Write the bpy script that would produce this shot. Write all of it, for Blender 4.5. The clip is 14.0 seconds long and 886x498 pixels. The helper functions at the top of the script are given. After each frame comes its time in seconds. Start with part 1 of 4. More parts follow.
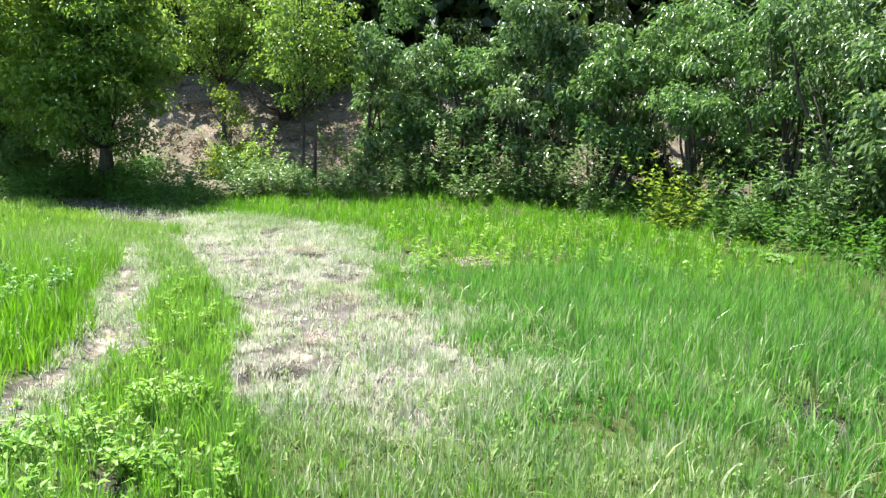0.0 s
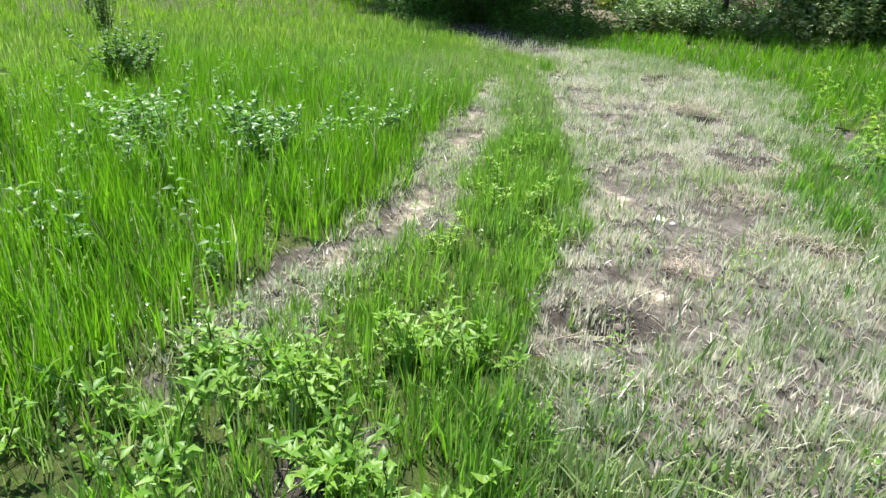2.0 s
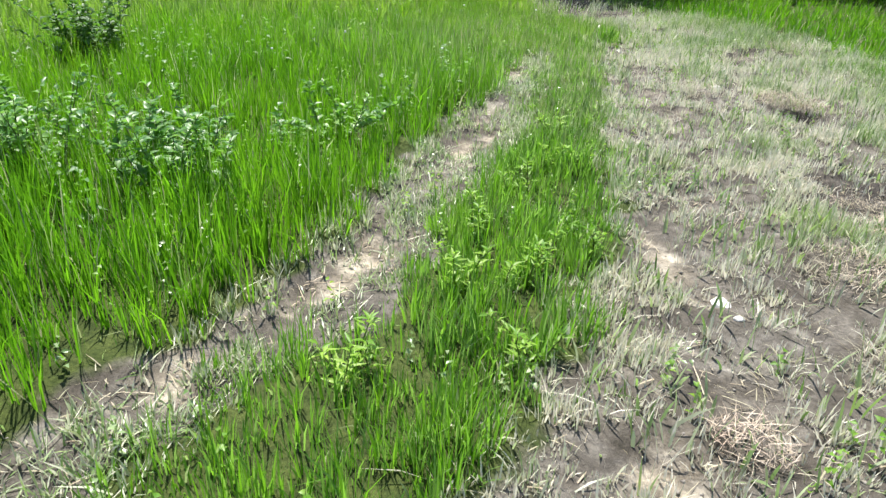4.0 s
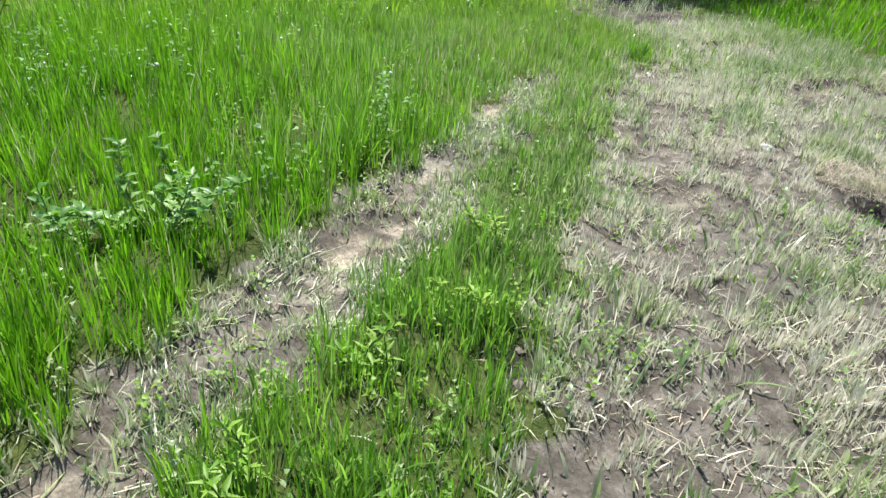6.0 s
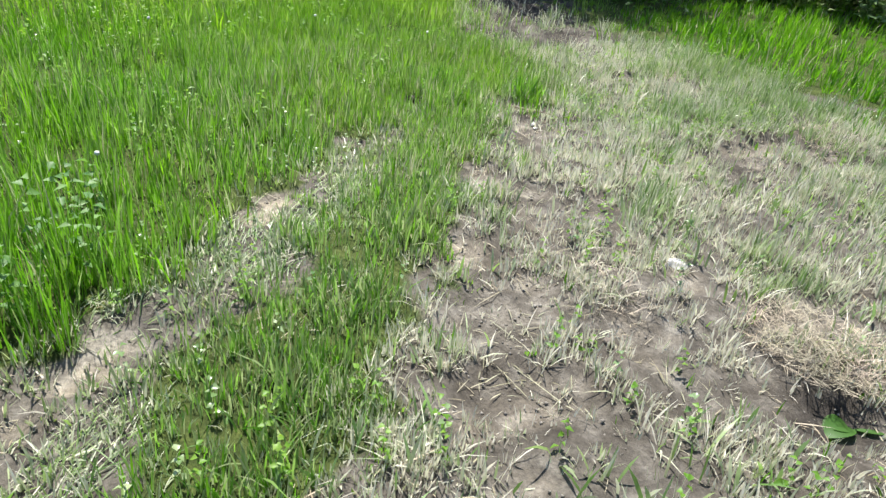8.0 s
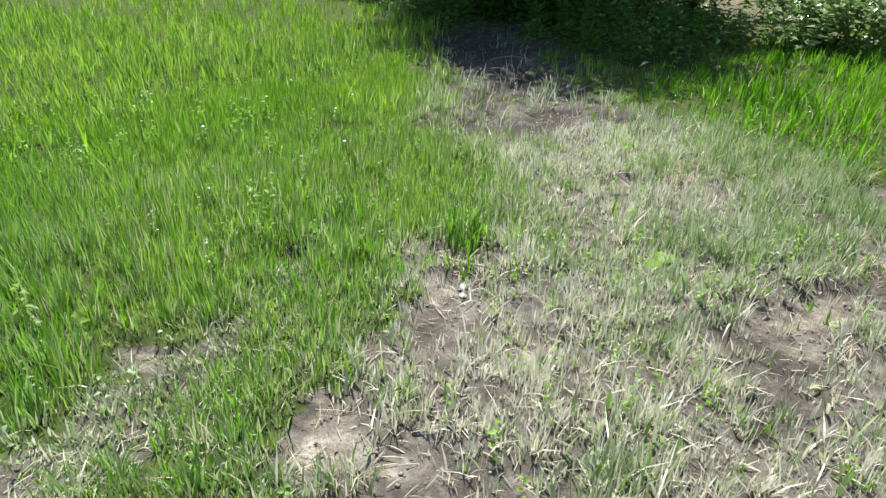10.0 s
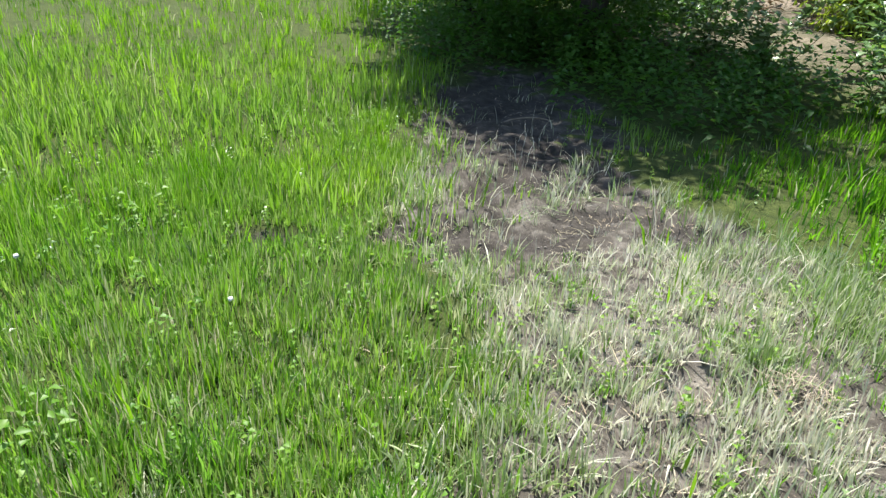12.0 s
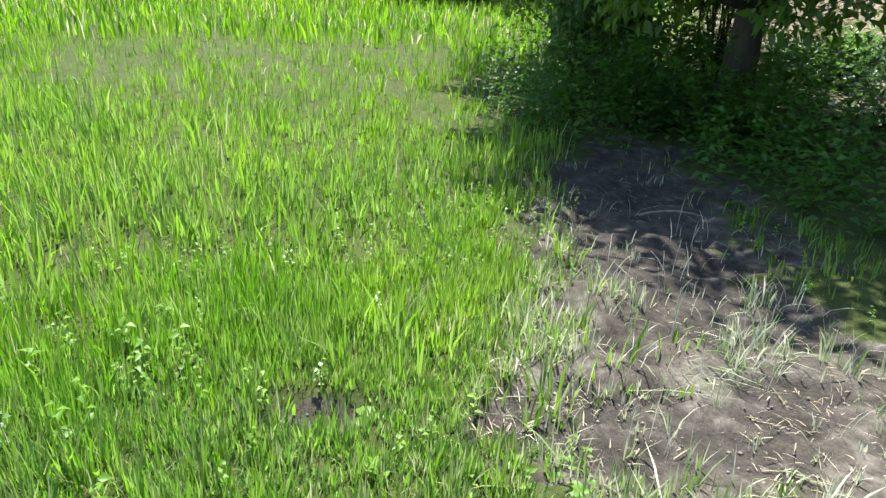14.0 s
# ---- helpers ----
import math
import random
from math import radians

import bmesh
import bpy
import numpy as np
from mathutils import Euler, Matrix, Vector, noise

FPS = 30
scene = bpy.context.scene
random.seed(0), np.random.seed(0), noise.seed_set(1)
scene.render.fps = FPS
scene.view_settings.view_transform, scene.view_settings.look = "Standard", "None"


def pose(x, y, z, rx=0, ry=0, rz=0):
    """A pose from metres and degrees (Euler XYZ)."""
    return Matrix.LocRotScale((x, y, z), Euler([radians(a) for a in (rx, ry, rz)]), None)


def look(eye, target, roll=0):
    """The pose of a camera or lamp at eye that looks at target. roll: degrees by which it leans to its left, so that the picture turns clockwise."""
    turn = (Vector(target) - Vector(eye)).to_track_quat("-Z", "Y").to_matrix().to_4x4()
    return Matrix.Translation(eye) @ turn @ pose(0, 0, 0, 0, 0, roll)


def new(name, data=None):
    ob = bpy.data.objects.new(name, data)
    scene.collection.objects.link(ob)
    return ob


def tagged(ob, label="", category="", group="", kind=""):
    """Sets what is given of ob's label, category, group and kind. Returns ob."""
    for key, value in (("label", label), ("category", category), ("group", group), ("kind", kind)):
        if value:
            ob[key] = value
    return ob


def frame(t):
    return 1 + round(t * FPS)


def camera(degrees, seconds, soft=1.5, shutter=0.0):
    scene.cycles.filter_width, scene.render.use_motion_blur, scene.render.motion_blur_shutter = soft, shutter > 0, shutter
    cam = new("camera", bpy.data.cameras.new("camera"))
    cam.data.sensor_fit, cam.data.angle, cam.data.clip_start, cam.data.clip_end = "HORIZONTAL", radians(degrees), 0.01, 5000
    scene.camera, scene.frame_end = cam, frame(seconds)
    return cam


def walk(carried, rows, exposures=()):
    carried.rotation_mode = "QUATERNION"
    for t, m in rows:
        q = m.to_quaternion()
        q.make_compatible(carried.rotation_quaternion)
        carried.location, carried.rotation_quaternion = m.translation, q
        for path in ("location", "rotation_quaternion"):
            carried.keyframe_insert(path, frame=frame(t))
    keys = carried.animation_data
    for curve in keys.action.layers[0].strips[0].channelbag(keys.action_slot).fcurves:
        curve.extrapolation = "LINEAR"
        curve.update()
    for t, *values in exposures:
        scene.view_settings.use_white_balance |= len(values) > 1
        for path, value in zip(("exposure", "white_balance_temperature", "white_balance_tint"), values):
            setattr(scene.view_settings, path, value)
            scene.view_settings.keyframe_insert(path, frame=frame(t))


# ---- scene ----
cam = camera(68.0, 14.0, soft=1.4)
PATH = [
    (0, (0.185, 0.082, 1.672), (0.14, 2.059, 1.373), 2.0),
    (0.5, (0.001, 0.583, 1.614), (-0.509, 2.465, 1.167), 1.4),
    (1, (-0.116, 1.076, 1.561), (-1.041, 2.739, 0.947), -0.6),
    (1.5, (-0.23, 1.523, 1.553), (-1.366, 3.013, 0.853), -0.6),
    (2, (-0.296, 1.994, 1.518), (-1.297, 3.528, 0.713), 3.4),
    (2.5, (-0.358, 2.456, 1.512), (-1.454, 3.939, 0.735), 1.9),
    (3, (-0.48, 2.915, 1.473), (-1.602, 4.393, 0.727), 2.6),
    (3.2, (-0.536, 3.076, 1.463), (-1.652, 4.541, 0.683), 2.7),
    (5.3, (-1.086, 4.883, 1.55), (-2.271, 6.114, 0.511), 3.5),
    (5.4, (-1.125, 5.003, 1.544), (-2.282, 6.265, 0.51), 4.5),
    (5.5, (-1.159, 5.103, 1.541), (-2.312, 6.359, 0.497), 4.6),
    (5.7, (-1.199, 5.347, 1.548), (-2.391, 6.545, 0.478), 3.2),
    (6, (-1.298, 5.599, 1.591), (-2.529, 6.809, 0.581), 4.7),
    (6.5, (-1.466, 6.13, 1.622), (-2.812, 7.287, 0.7), 3.8),
    (7, (-1.619, 6.644, 1.558), (-2.857, 7.884, 0.594), 6.2),
    (7.5, (-1.791, 7.093, 1.567), (-3.007, 8.328, 0.567), 5.3),
    (8, (-2.034, 7.557, 1.582), (-3.145, 8.867, 0.558), 7.0),
    (8.2, (-2.081, 7.781, 1.596), (-3.222, 9.072, 0.581), 6.2),
    (10.3, (-2.852, 9.679, 1.643), (-4.147, 10.889, 0.716), 1.4),
    (10.5, (-2.985, 9.843, 1.636), (-4.288, 11.029, 0.69), 0.8),
    (10.7, (-3.073, 10.058, 1.627), (-4.422, 11.208, 0.7), 0.8),
    (11, (-3.273, 10.287, 1.635), (-4.677, 11.389, 0.733), -0.1),
    (11.5, (-3.58, 10.622, 1.598), (-4.867, 11.877, 0.72), 3.4),
    (12, (-3.913, 10.975, 1.588), (-5.272, 12.152, 0.712), 3.3),
    (12.2, (-4.017, 11.032, 1.549), (-5.442, 12.117, 0.66), 3.3),
    (12.5, (-4.183, 11.226, 1.554), (-5.594, 12.303, 0.633), 3.3),
    (13, (-4.619, 11.371, 1.527), (-6.072, 12.409, 0.627), 4.7),
    (13.2, (-4.789, 11.475, 1.513), (-6.355, 12.358, 0.637), 3.9),
    (13.4, (-4.895, 11.523, 1.522), (-6.547, 12.303, 0.709), 3.1),
    (13.5, (-4.924, 11.554, 1.517), (-6.6, 12.292, 0.713), 2.2),
    (14, (-5.086, 11.64, 1.527), (-6.64, 12.642, 0.766), 3.3),
]
walk(cam, [(t, look(eye, target, roll)) for t, eye, target, roll in PATH],
     exposures=[(0, 1.62), (0.5, 1.36), (1, 1.16), (2, 1.04), (3, 1.02), (5.5, 0.95), (10.5, 0.93), (11.2, 1.0), (12.5, 1.2), (14, 1.45)])


# ---- light ----
SUN_YAW, SUN_UP = 60.0, 66.0
world = bpy.data.worlds.new("sky")
scene.world = world
world.use_nodes = True
wn = world.node_tree
sky = wn.nodes.new("ShaderNodeTexSky")
sky.sky_type, sky.sun_disc = "NISHITA", False
sky.sun_elevation = radians(SUN_UP)
sky.sun_rotation = radians(-SUN_YAW)
sky.air_density, sky.dust_density = 1.0, 0.6
wn.links.new(sky.outputs["Color"], wn.nodes["Background"].inputs["Color"])
wn.nodes["Background"].inputs["Strength"].default_value = 0.12

sun_data = bpy.data.lights.new("sun", "SUN")
sun_data.energy, sun_data.angle, sun_data.color = 5.0, radians(0.55), (1.0, 0.965, 0.92)
sun = new("sun", sun_data)
to_sun = Vector((-math.sin(radians(SUN_YAW)) * math.cos(radians(SUN_UP)), math.cos(radians(SUN_YAW)) * math.cos(radians(SUN_UP)), math.sin(radians(SUN_UP))))
sun.rotation_euler = to_sun.to_track_quat("Z", "Y").to_euler()
sun.location = to_sun * 60


# ---- materials ----
class Nodes:
    """Short forms for building a node material."""

    def __init__(self, name):
        self.mat = bpy.data.materials.new(name)
        self.mat.use_nodes = True
        self.tree = self.mat.node_tree
        self.bsdf = self.tree.nodes["Principled BSDF"]
        self.out = self.tree.nodes["Material Output"]

    def add(self, kind, **sets):
        n = self.tree.nodes.new("ShaderNode" + kind)
        for k, v in sets.items():
            n.inputs[k.replace("_", " ")].default_value = v
        return n

    def link(self, a, b):
        self.tree.links.new(a, b)

    def noise(self, scale, detail=3.0, rough=0.6, stretch=None):
        where = self.tree.nodes.new("ShaderNodeNewGeometry").outputs["Position"]
        if stretch:
            m = self.add("Mapping")
            m.inputs["Scale"].default_value = stretch
            self.link(where, m.inputs["Vector"])
            where = m.outputs["Vector"]
        n = self.add("TexNoise", Scale=scale, Detail=detail, Roughness=rough)
        self.link(where, n.inputs["Vector"])
        return n.outputs["Fac"]

    def ramp(self, fac, *stops):
        r = self.tree.nodes.new("ShaderNodeValToRGB")
        e = r.color_ramp.elements
        while len(e) < len(stops):
            e.new(0.5)
        for el, (p, c) in zip(e, stops):
            el.position, el.color = p, (*c, 1) if len(c) == 3 else c
        self.link(fac, r.inputs["Fac"])
        return r.outputs["Color"]

    def mix(self, fac, a, b, how="MIX"):
        m = self.tree.nodes.new("ShaderNodeMix")
        m.data_type, m.blend_type = "RGBA", how
        for socket, v in ((m.inputs[0], fac), (m.inputs[6], a), (m.inputs[7], b)):
            if isinstance(v, (int, float)):
                socket.default_value = v
            elif isinstance(v, tuple):
                socket.default_value = (*v, 1)
            else:
                self.link(v, socket)
        return m.outputs[2]

    def attr(self, name):
        a = self.tree.nodes.new("ShaderNodeAttribute")
        a.attribute_name = name
        return a.outputs["Fac"]

    def island(self):
        return self.tree.nodes.new("ShaderNodeNewGeometry").outputs["Random Per Island"]

    def bump(self, height, strength, distance):
        b = self.add("Bump", Strength=strength, Distance=distance)
        self.link(height, b.inputs["Height"])
        self.link(b.outputs["Normal"], self.bsdf.inputs["Normal"])


def leaf_material(name, dark, light, glow, rough=0.45, through_part=0.45, straw=None, patch=0.5, tufted=False):
    """A thin leaf or blade: gloss on top, light coming through it. glow: the colour of the light that comes through."""
    n = Nodes(name)
    shade = n.ramp(n.island(), (0.0, dark), (1.0, light))
    big = n.noise(patch, 4.0)
    shade = n.mix(1.0, shade, n.ramp(big, (0.35, (0.70, 0.78, 0.70)), (0.65, (1.15, 1.05, 0.95))), "MULTIPLY")
    shade = n.mix(1.0, shade, n.ramp(n.noise(patch * 6, 3.0), (0.3, (0.66, 0.74, 0.62)), (0.7, (1.25, 1.16, 1.2))), "MULTIPLY")
    pass_colour = n.mix(1.0, n.mix(n.island(), glow, tuple(c * 0.7 for c in glow)), n.ramp(big, (0.35, (0.78, 0.85, 0.8)), (0.65, (1.1, 1.0, 0.9))), "MULTIPLY")
    if tufted:
        tone = n.ramp(n.attr("tint"), (0.0, (0.58, 0.64, 0.52)), (0.5, (0.97, 0.98, 0.95)), (1.0, (1.36, 1.25, 1.2)))
        shade = n.mix(1.0, shade, tone, "MULTIPLY")
        pass_colour = n.mix(1.0, pass_colour, tone, "MULTIPLY")
    if straw:
        dry = n.attr("dry")
        shade = n.mix(dry, shade, n.ramp(n.island(), (0.0, tuple(c * 0.55 for c in straw)), (0.5, straw)))
        pass_colour = n.mix(dry, pass_colour, tuple(c * 0.92 for c in straw))
    n.link(shade, n.bsdf.inputs["Base Color"])
    n.bsdf.inputs["Roughness"].default_value = rough
    n.bsdf.inputs["Specular IOR Level"].default_value = 0.25 if tufted else 0.4
    t = n.add("BsdfTranslucent")
    n.link(pass_colour, t.inputs["Color"])
    m = n.add("MixShader", Fac=through_part)
    n.link(n.bsdf.outputs["BSDF"], m.inputs[1])
    n.link(t.outputs["BSDF"], m.inputs[2])
    n.link(m.outputs["Shader"], n.out.inputs["Surface"])
    return n.mat


STRAW = (0.62, 0.56, 0.40)
M_MEADOW = leaf_material("meadow_blades", (0.04, 0.14, 0.012), (0.15, 0.36, 0.036), (0.235, 0.60, 0.022), 0.36, 0.5, STRAW, 0.6, True)
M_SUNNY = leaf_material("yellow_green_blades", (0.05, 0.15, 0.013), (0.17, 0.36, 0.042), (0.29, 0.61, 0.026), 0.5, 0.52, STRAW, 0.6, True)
M_VERGE = leaf_material("verge_blades", (0.045, 0.155, 0.03), (0.24, 0.48, 0.145), (0.20, 0.58, 0.055), 0.26, 0.46, STRAW, 0.7, True)
M_STUBBLE = leaf_material("stubble_blades", (0.13, 0.25, 0.07), (0.37, 0.52, 0.24), (0.32, 0.54, 0.14), 0.3, 0.42, (0.86, 0.815, 0.67), 1.1, True)
M_HERB = leaf_material("herb_leaf", (0.04, 0.12, 0.025), (0.09, 0.21, 0.04), (0.14, 0.36, 0.03), 0.5, 0.4)
M_WEED = leaf_material("weed_leaf", (0.12, 0.28, 0.03), (0.24, 0.42, 0.07), (0.36, 0.62, 0.06), 0.45, 0.45)
M_BLUE = leaf_material("blue_leaf", (0.08, 0.20, 0.05), (0.23, 0.40, 0.14), (0.24, 0.48, 0.08), 0.5, 0.4)
M_SPROUT = leaf_material("sprout_leaf", (0.13, 0.30, 0.03), (0.30, 0.50, 0.09), (0.36, 0.66, 0.06), 0.45, 0.45)
M_SILVER = leaf_material("silver_green_leaf", (0.07, 0.20, 0.04), (0.24, 0.43, 0.13), (0.26, 0.55, 0.08), 0.4, 0.42)
M_TREE = leaf_material("tree_leaf", (0.035, 0.10, 0.02), (0.16, 0.29, 0.07), (0.34, 0.54, 0.07), 0.33, 0.47)
# near-black: the shade deep inside the foliage is put into the leaf colour
M_WOODS_SHADED = leaf_material("shaded_woods_leaf", (0.02, 0.045, 0.012), (0.05, 0.09, 0.025), (0.06, 0.11, 0.02), 0.5, 0.25)
M_DEAD = leaf_material("dead_leaf", (0.10, 0.075, 0.05), (0.30, 0.24, 0.17), (0.25, 0.18, 0.11), 0.7, 0.2)
M_HEDGE = leaf_material("thicket_leaf", (0.016, 0.055, 0.016), (0.20, 0.34, 0.14), (0.21, 0.42, 0.09), 0.28, 0.36)
M_GREY = leaf_material("grey_green_leaf", (0.03, 0.08, 0.025), (0.28, 0.39, 0.21), (0.22, 0.40, 0.11), 0.25, 0.36)
M_BRIGHT = leaf_material("bright_leaf", (0.10, 0.19, 0.02), (0.24, 0.34, 0.05), (0.38, 0.54, 0.05), 0.4, 0.45)


def bark_material(name, dark, light):
    n = Nodes(name)
    k = n.noise(9, 6, 0.7, (1, 1, 0.25))
    n.link(n.ramp(k, (0.3, dark), (0.7, light)), n.bsdf.inputs["Base Color"])
    n.bsdf.inputs["Roughness"].default_value = 0.9
    n.bump(k, 0.7, 0.02)
    return n.mat


M_BARK = bark_material("bark", (0.025, 0.021, 0.018), (0.085, 0.07, 0.056))
M_TWIG = bark_material("dry_wood", (0.16, 0.12, 0.08), (0.42, 0.35, 0.26))
M_PALE = leaf_material("pale_herb_leaf", (0.14, 0.25, 0.09), (0.38, 0.48, 0.29), (0.26, 0.42, 0.13), 0.25, 0.32)
M_STEM = leaf_material("green_stem", (0.08, 0.14, 0.03), (0.16, 0.22, 0.06), (0.15, 0.25, 0.04), 0.5, 0.2)


def soil_material():
    """Dark mould under the grass, pale dry silt where it is bare, brown leaf litter on the bank."""
    n = Nodes("soil")
    fine, mid, big = n.noise(55, 6, 0.7), n.noise(9, 5, 0.65), n.noise(1.3, 4)
    mould = n.mix(1.0, n.ramp(mid, (0.3, (0.03, 0.048, 0.012)), (0.7, (0.09, 0.115, 0.032))), n.ramp(fine, (0.3, (0.45, 0.5, 0.45)), (0.65, (1.25, 1.2, 1.1))), "MULTIPLY")
    silt = n.mix(1.0, n.ramp(mid, (0.25, (0.055, 0.048, 0.038)), (0.5, (0.12, 0.108, 0.09)), (0.8, (0.30, 0.28, 0.24))),
                 n.ramp(fine, (0.3, (0.6, 0.6, 0.61)), (0.62, (1.12, 1.11, 1.09))), "MULTIPLY")
    silt = n.mix(n.ramp(n.attr("bare"), (0.72, (0, 0, 0)), (0.95, (1, 1, 1))), silt, n.mix(1.0, silt, n.ramp(n.noise(2.2, 3), (0.42, (1.05, 1.04, 1.02)), (0.58, (1.9, 1.88, 1.82))), "MULTIPLY"))
    silt = n.mix(n.attr("crust"), silt, n.mix(1.0, silt, (1.8, 1.78, 1.7), "MULTIPLY"))
    wet = n.ramp(big, (0.4, (0.82, 0.8, 0.78)), (0.62, (1.05, 1.05, 1.05)))
    silt = n.mix(1.0, silt, wet, "MULTIPLY")
    litter = n.mix(1.0, n.ramp(n.noise(14, 5, 0.8), (0.25, (0.06, 0.05, 0.038)), (0.5, (0.17, 0.146, 0.112)), (0.75, (0.40, 0.345, 0.27))), n.ramp(n.noise(0.8, 5, 0.75), (0.35, (0.35, 0.4, 0.3)), (0.62, (1.2, 1.15, 1.1))), "MULTIPLY")
    edge = n.ramp(n.mix(0.35, n.attr("bare"), mid), (0.36, (0, 0, 0)), (0.52, (1, 1, 1)))
    colour = n.mix(n.attr("litter"), n.mix(edge, mould, silt), litter)
    # dark earth: mud, plus tree shade and hole shadow put into the colour
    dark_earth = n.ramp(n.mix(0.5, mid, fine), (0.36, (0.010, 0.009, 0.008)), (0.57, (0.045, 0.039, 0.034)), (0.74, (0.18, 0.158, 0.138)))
    colour = n.mix(n.attr("mud_and_shade"), colour, dark_earth)
    n.link(colour, n.bsdf.inputs["Base Color"])
    n.bsdf.inputs["Roughness"].default_value = 0.95
    n.bsdf.inputs["Specular IOR Level"].default_value = 0.2
    n.bump(n.mix(0.5, fine, mid), 0.9, 0.03)
    return n.mat


M_SOIL = soil_material()


def plain(name, dark, light, rough=0.6, scale=20.0, bump=0.3):
    n = Nodes(name)
    k = n.noise(scale, 5, 0.65)
    n.link(n.ramp(k, (0.3, dark), (0.7, light)), n.bsdf.inputs["Base Color"])
    n.bsdf.inputs["Roughness"].default_value = rough
    n.bump(k, bump, 0.01)
    return n.mat


M_STONE = plain("pale_stone", (0.50, 0.47, 0.42), (0.78, 0.76, 0.72), 0.8, 40)
M_PETAL = plain("white_fluff", (0.68, 0.68, 0.66), (0.85, 0.85, 0.83), 0.8, 90)
M_HEAP = leaf_material("brown_straw", (0.20, 0.16, 0.13), (0.66, 0.58, 0.50), (0.42, 0.35, 0.28), 0.6, 0.2)
M_STRAW = leaf_material("dead_straw", (0.30, 0.25, 0.18), (0.62, 0.56, 0.45), (0.45, 0.40, 0.3), 0.6, 0.25)


def water_material():
    n = Nodes("river_water")
    n.bsdf.inputs["Base Color"].default_value = (0.02, 0.025, 0.02, 1)
    n.bsdf.inputs["Roughness"].default_value = 0.08
    n.bump(n.noise(2.5, 3), 0.15, 0.05)
    return n.mat


M_WATER = water_material()


# ---- helpers for plants ----
rng = np.random.default_rng(7)


def vnoise(x, y, size, seed):
    """Smooth value noise between 0 and 1; size is metres to a cell."""
    table = np.random.default_rng(seed).random((256, 256))
    x, y = np.asarray(x), np.asarray(y)
    u, v = (0.8 * x + 0.6 * y) / size + 100.3, (0.8 * y - 0.6 * x) / size + 100.7
    i, j = np.floor(u).astype(int), np.floor(v).astype(int)
    f, g = u - i, v - j
    f, g = f * f * (3 - 2 * f), g * g * (3 - 2 * g)
    at = lambda a, b: table[a % 256, b % 256]
    return (at(i, j) * (1 - f) + at(i + 1, j) * f) * (1 - g) + (at(i, j + 1) * (1 - f) + at(i + 1, j + 1) * f) * g


def ease(v, a, b):
    t = np.clip((v - a) / (b - a + 1e-6), 0, 1)
    return t * t * (3 - 2 * t)


# edges of the two wheel ruts and of the pale strip, as x over y
def rut_left_out(y):
    return np.interp(y, [0, 3.4, 3.73, 4.32, 5.28, 6.17, 7.05, 8.0, 9.03, 10.2, 11, 13], [-1.9, -2.5, -2.57, -2.69, -3.02, -3.38, -3.77, -4.12, -4.6, -5.08, -5.4, -6.6])


def rut_left_in(y):
    return np.interp(y, [0, 3.4, 3.85, 4.62, 5.4, 5.8, 6.48, 7.2, 7.85, 8.4, 9.6, 10.1, 11, 13], [-1.6, -2.05, -2.22, -2.42, -2.5, -2.68, -2.95, -3.28, -3.5, -3.86, -4.45, -4.72, -5.3, -6.6])


def rut_right_in(y):
    return np.interp(y, [0, 2.5, 3.6, 4.55, 5.62, 6.6, 7.4, 8.5, 9.37, 9.9, 10.86, 11.5, 12.3, 12.65, 12.9, 13.05, 13.4, 14.1, 15.0], [0.4, -0.3, -0.95, -1.42, -1.7, -2.1, -2.52, -3.08, -3.6, -3.95, -4.6, -5.0, -5.2, -5.45, -6.0, -6.6, -7.15, -7.9, -9.0])


def pale_right(y):
    return np.interp(y, [0, 3, 4.5, 5.3, 6.6, 7.7, 9.0, 10.0, 11.4, 12.5, 13.8, 14.3, 14.7, 15.0, 15.9], [2.2, 1.3, 0.75, 0.45, -0.3, -0.75, -0.9, -1.2, -1.5, -2.0, -2.8, -3.6, -4.6, -5.7, -6.5])


def rut_core(y):
    return np.interp(y, [3, 4.9, 5.6, 6.4, 7.5, 9.6, 10.6, 11.5, 12.5], [-0.6, -1.0, -1.08, -1.4, -2.05, -3.15, -3.95, -4.55, -5.2])


def blob(x, y, cx, cy, rx, ry=None, turn=0.0):
    """1 in the middle of an uneven patch, 0 outside."""
    ry = ry or rx
    c, s = math.cos(radians(turn)), math.sin(radians(turn))
    u, v = ((x - cx) * c + (y - cy) * s) / rx, (-(x - cx) * s + (y - cy) * c) / ry
    d = np.hypot(u, v) + 0.8 * (vnoise(x, y, 0.22, 11) - 0.5) + 0.7 * (vnoise(x, y, 0.09, 12) - 0.5)
    return 1 - ease(d, 0.6, 1.05)


def warp(x, y):
    """Ragged edges: a small shift to and fro across the track."""
    return x + 0.26 * (vnoise(x, y, 0.55, 91) - 0.5) + 0.32 * (vnoise(x, y, 0.16, 92) - 0.5)


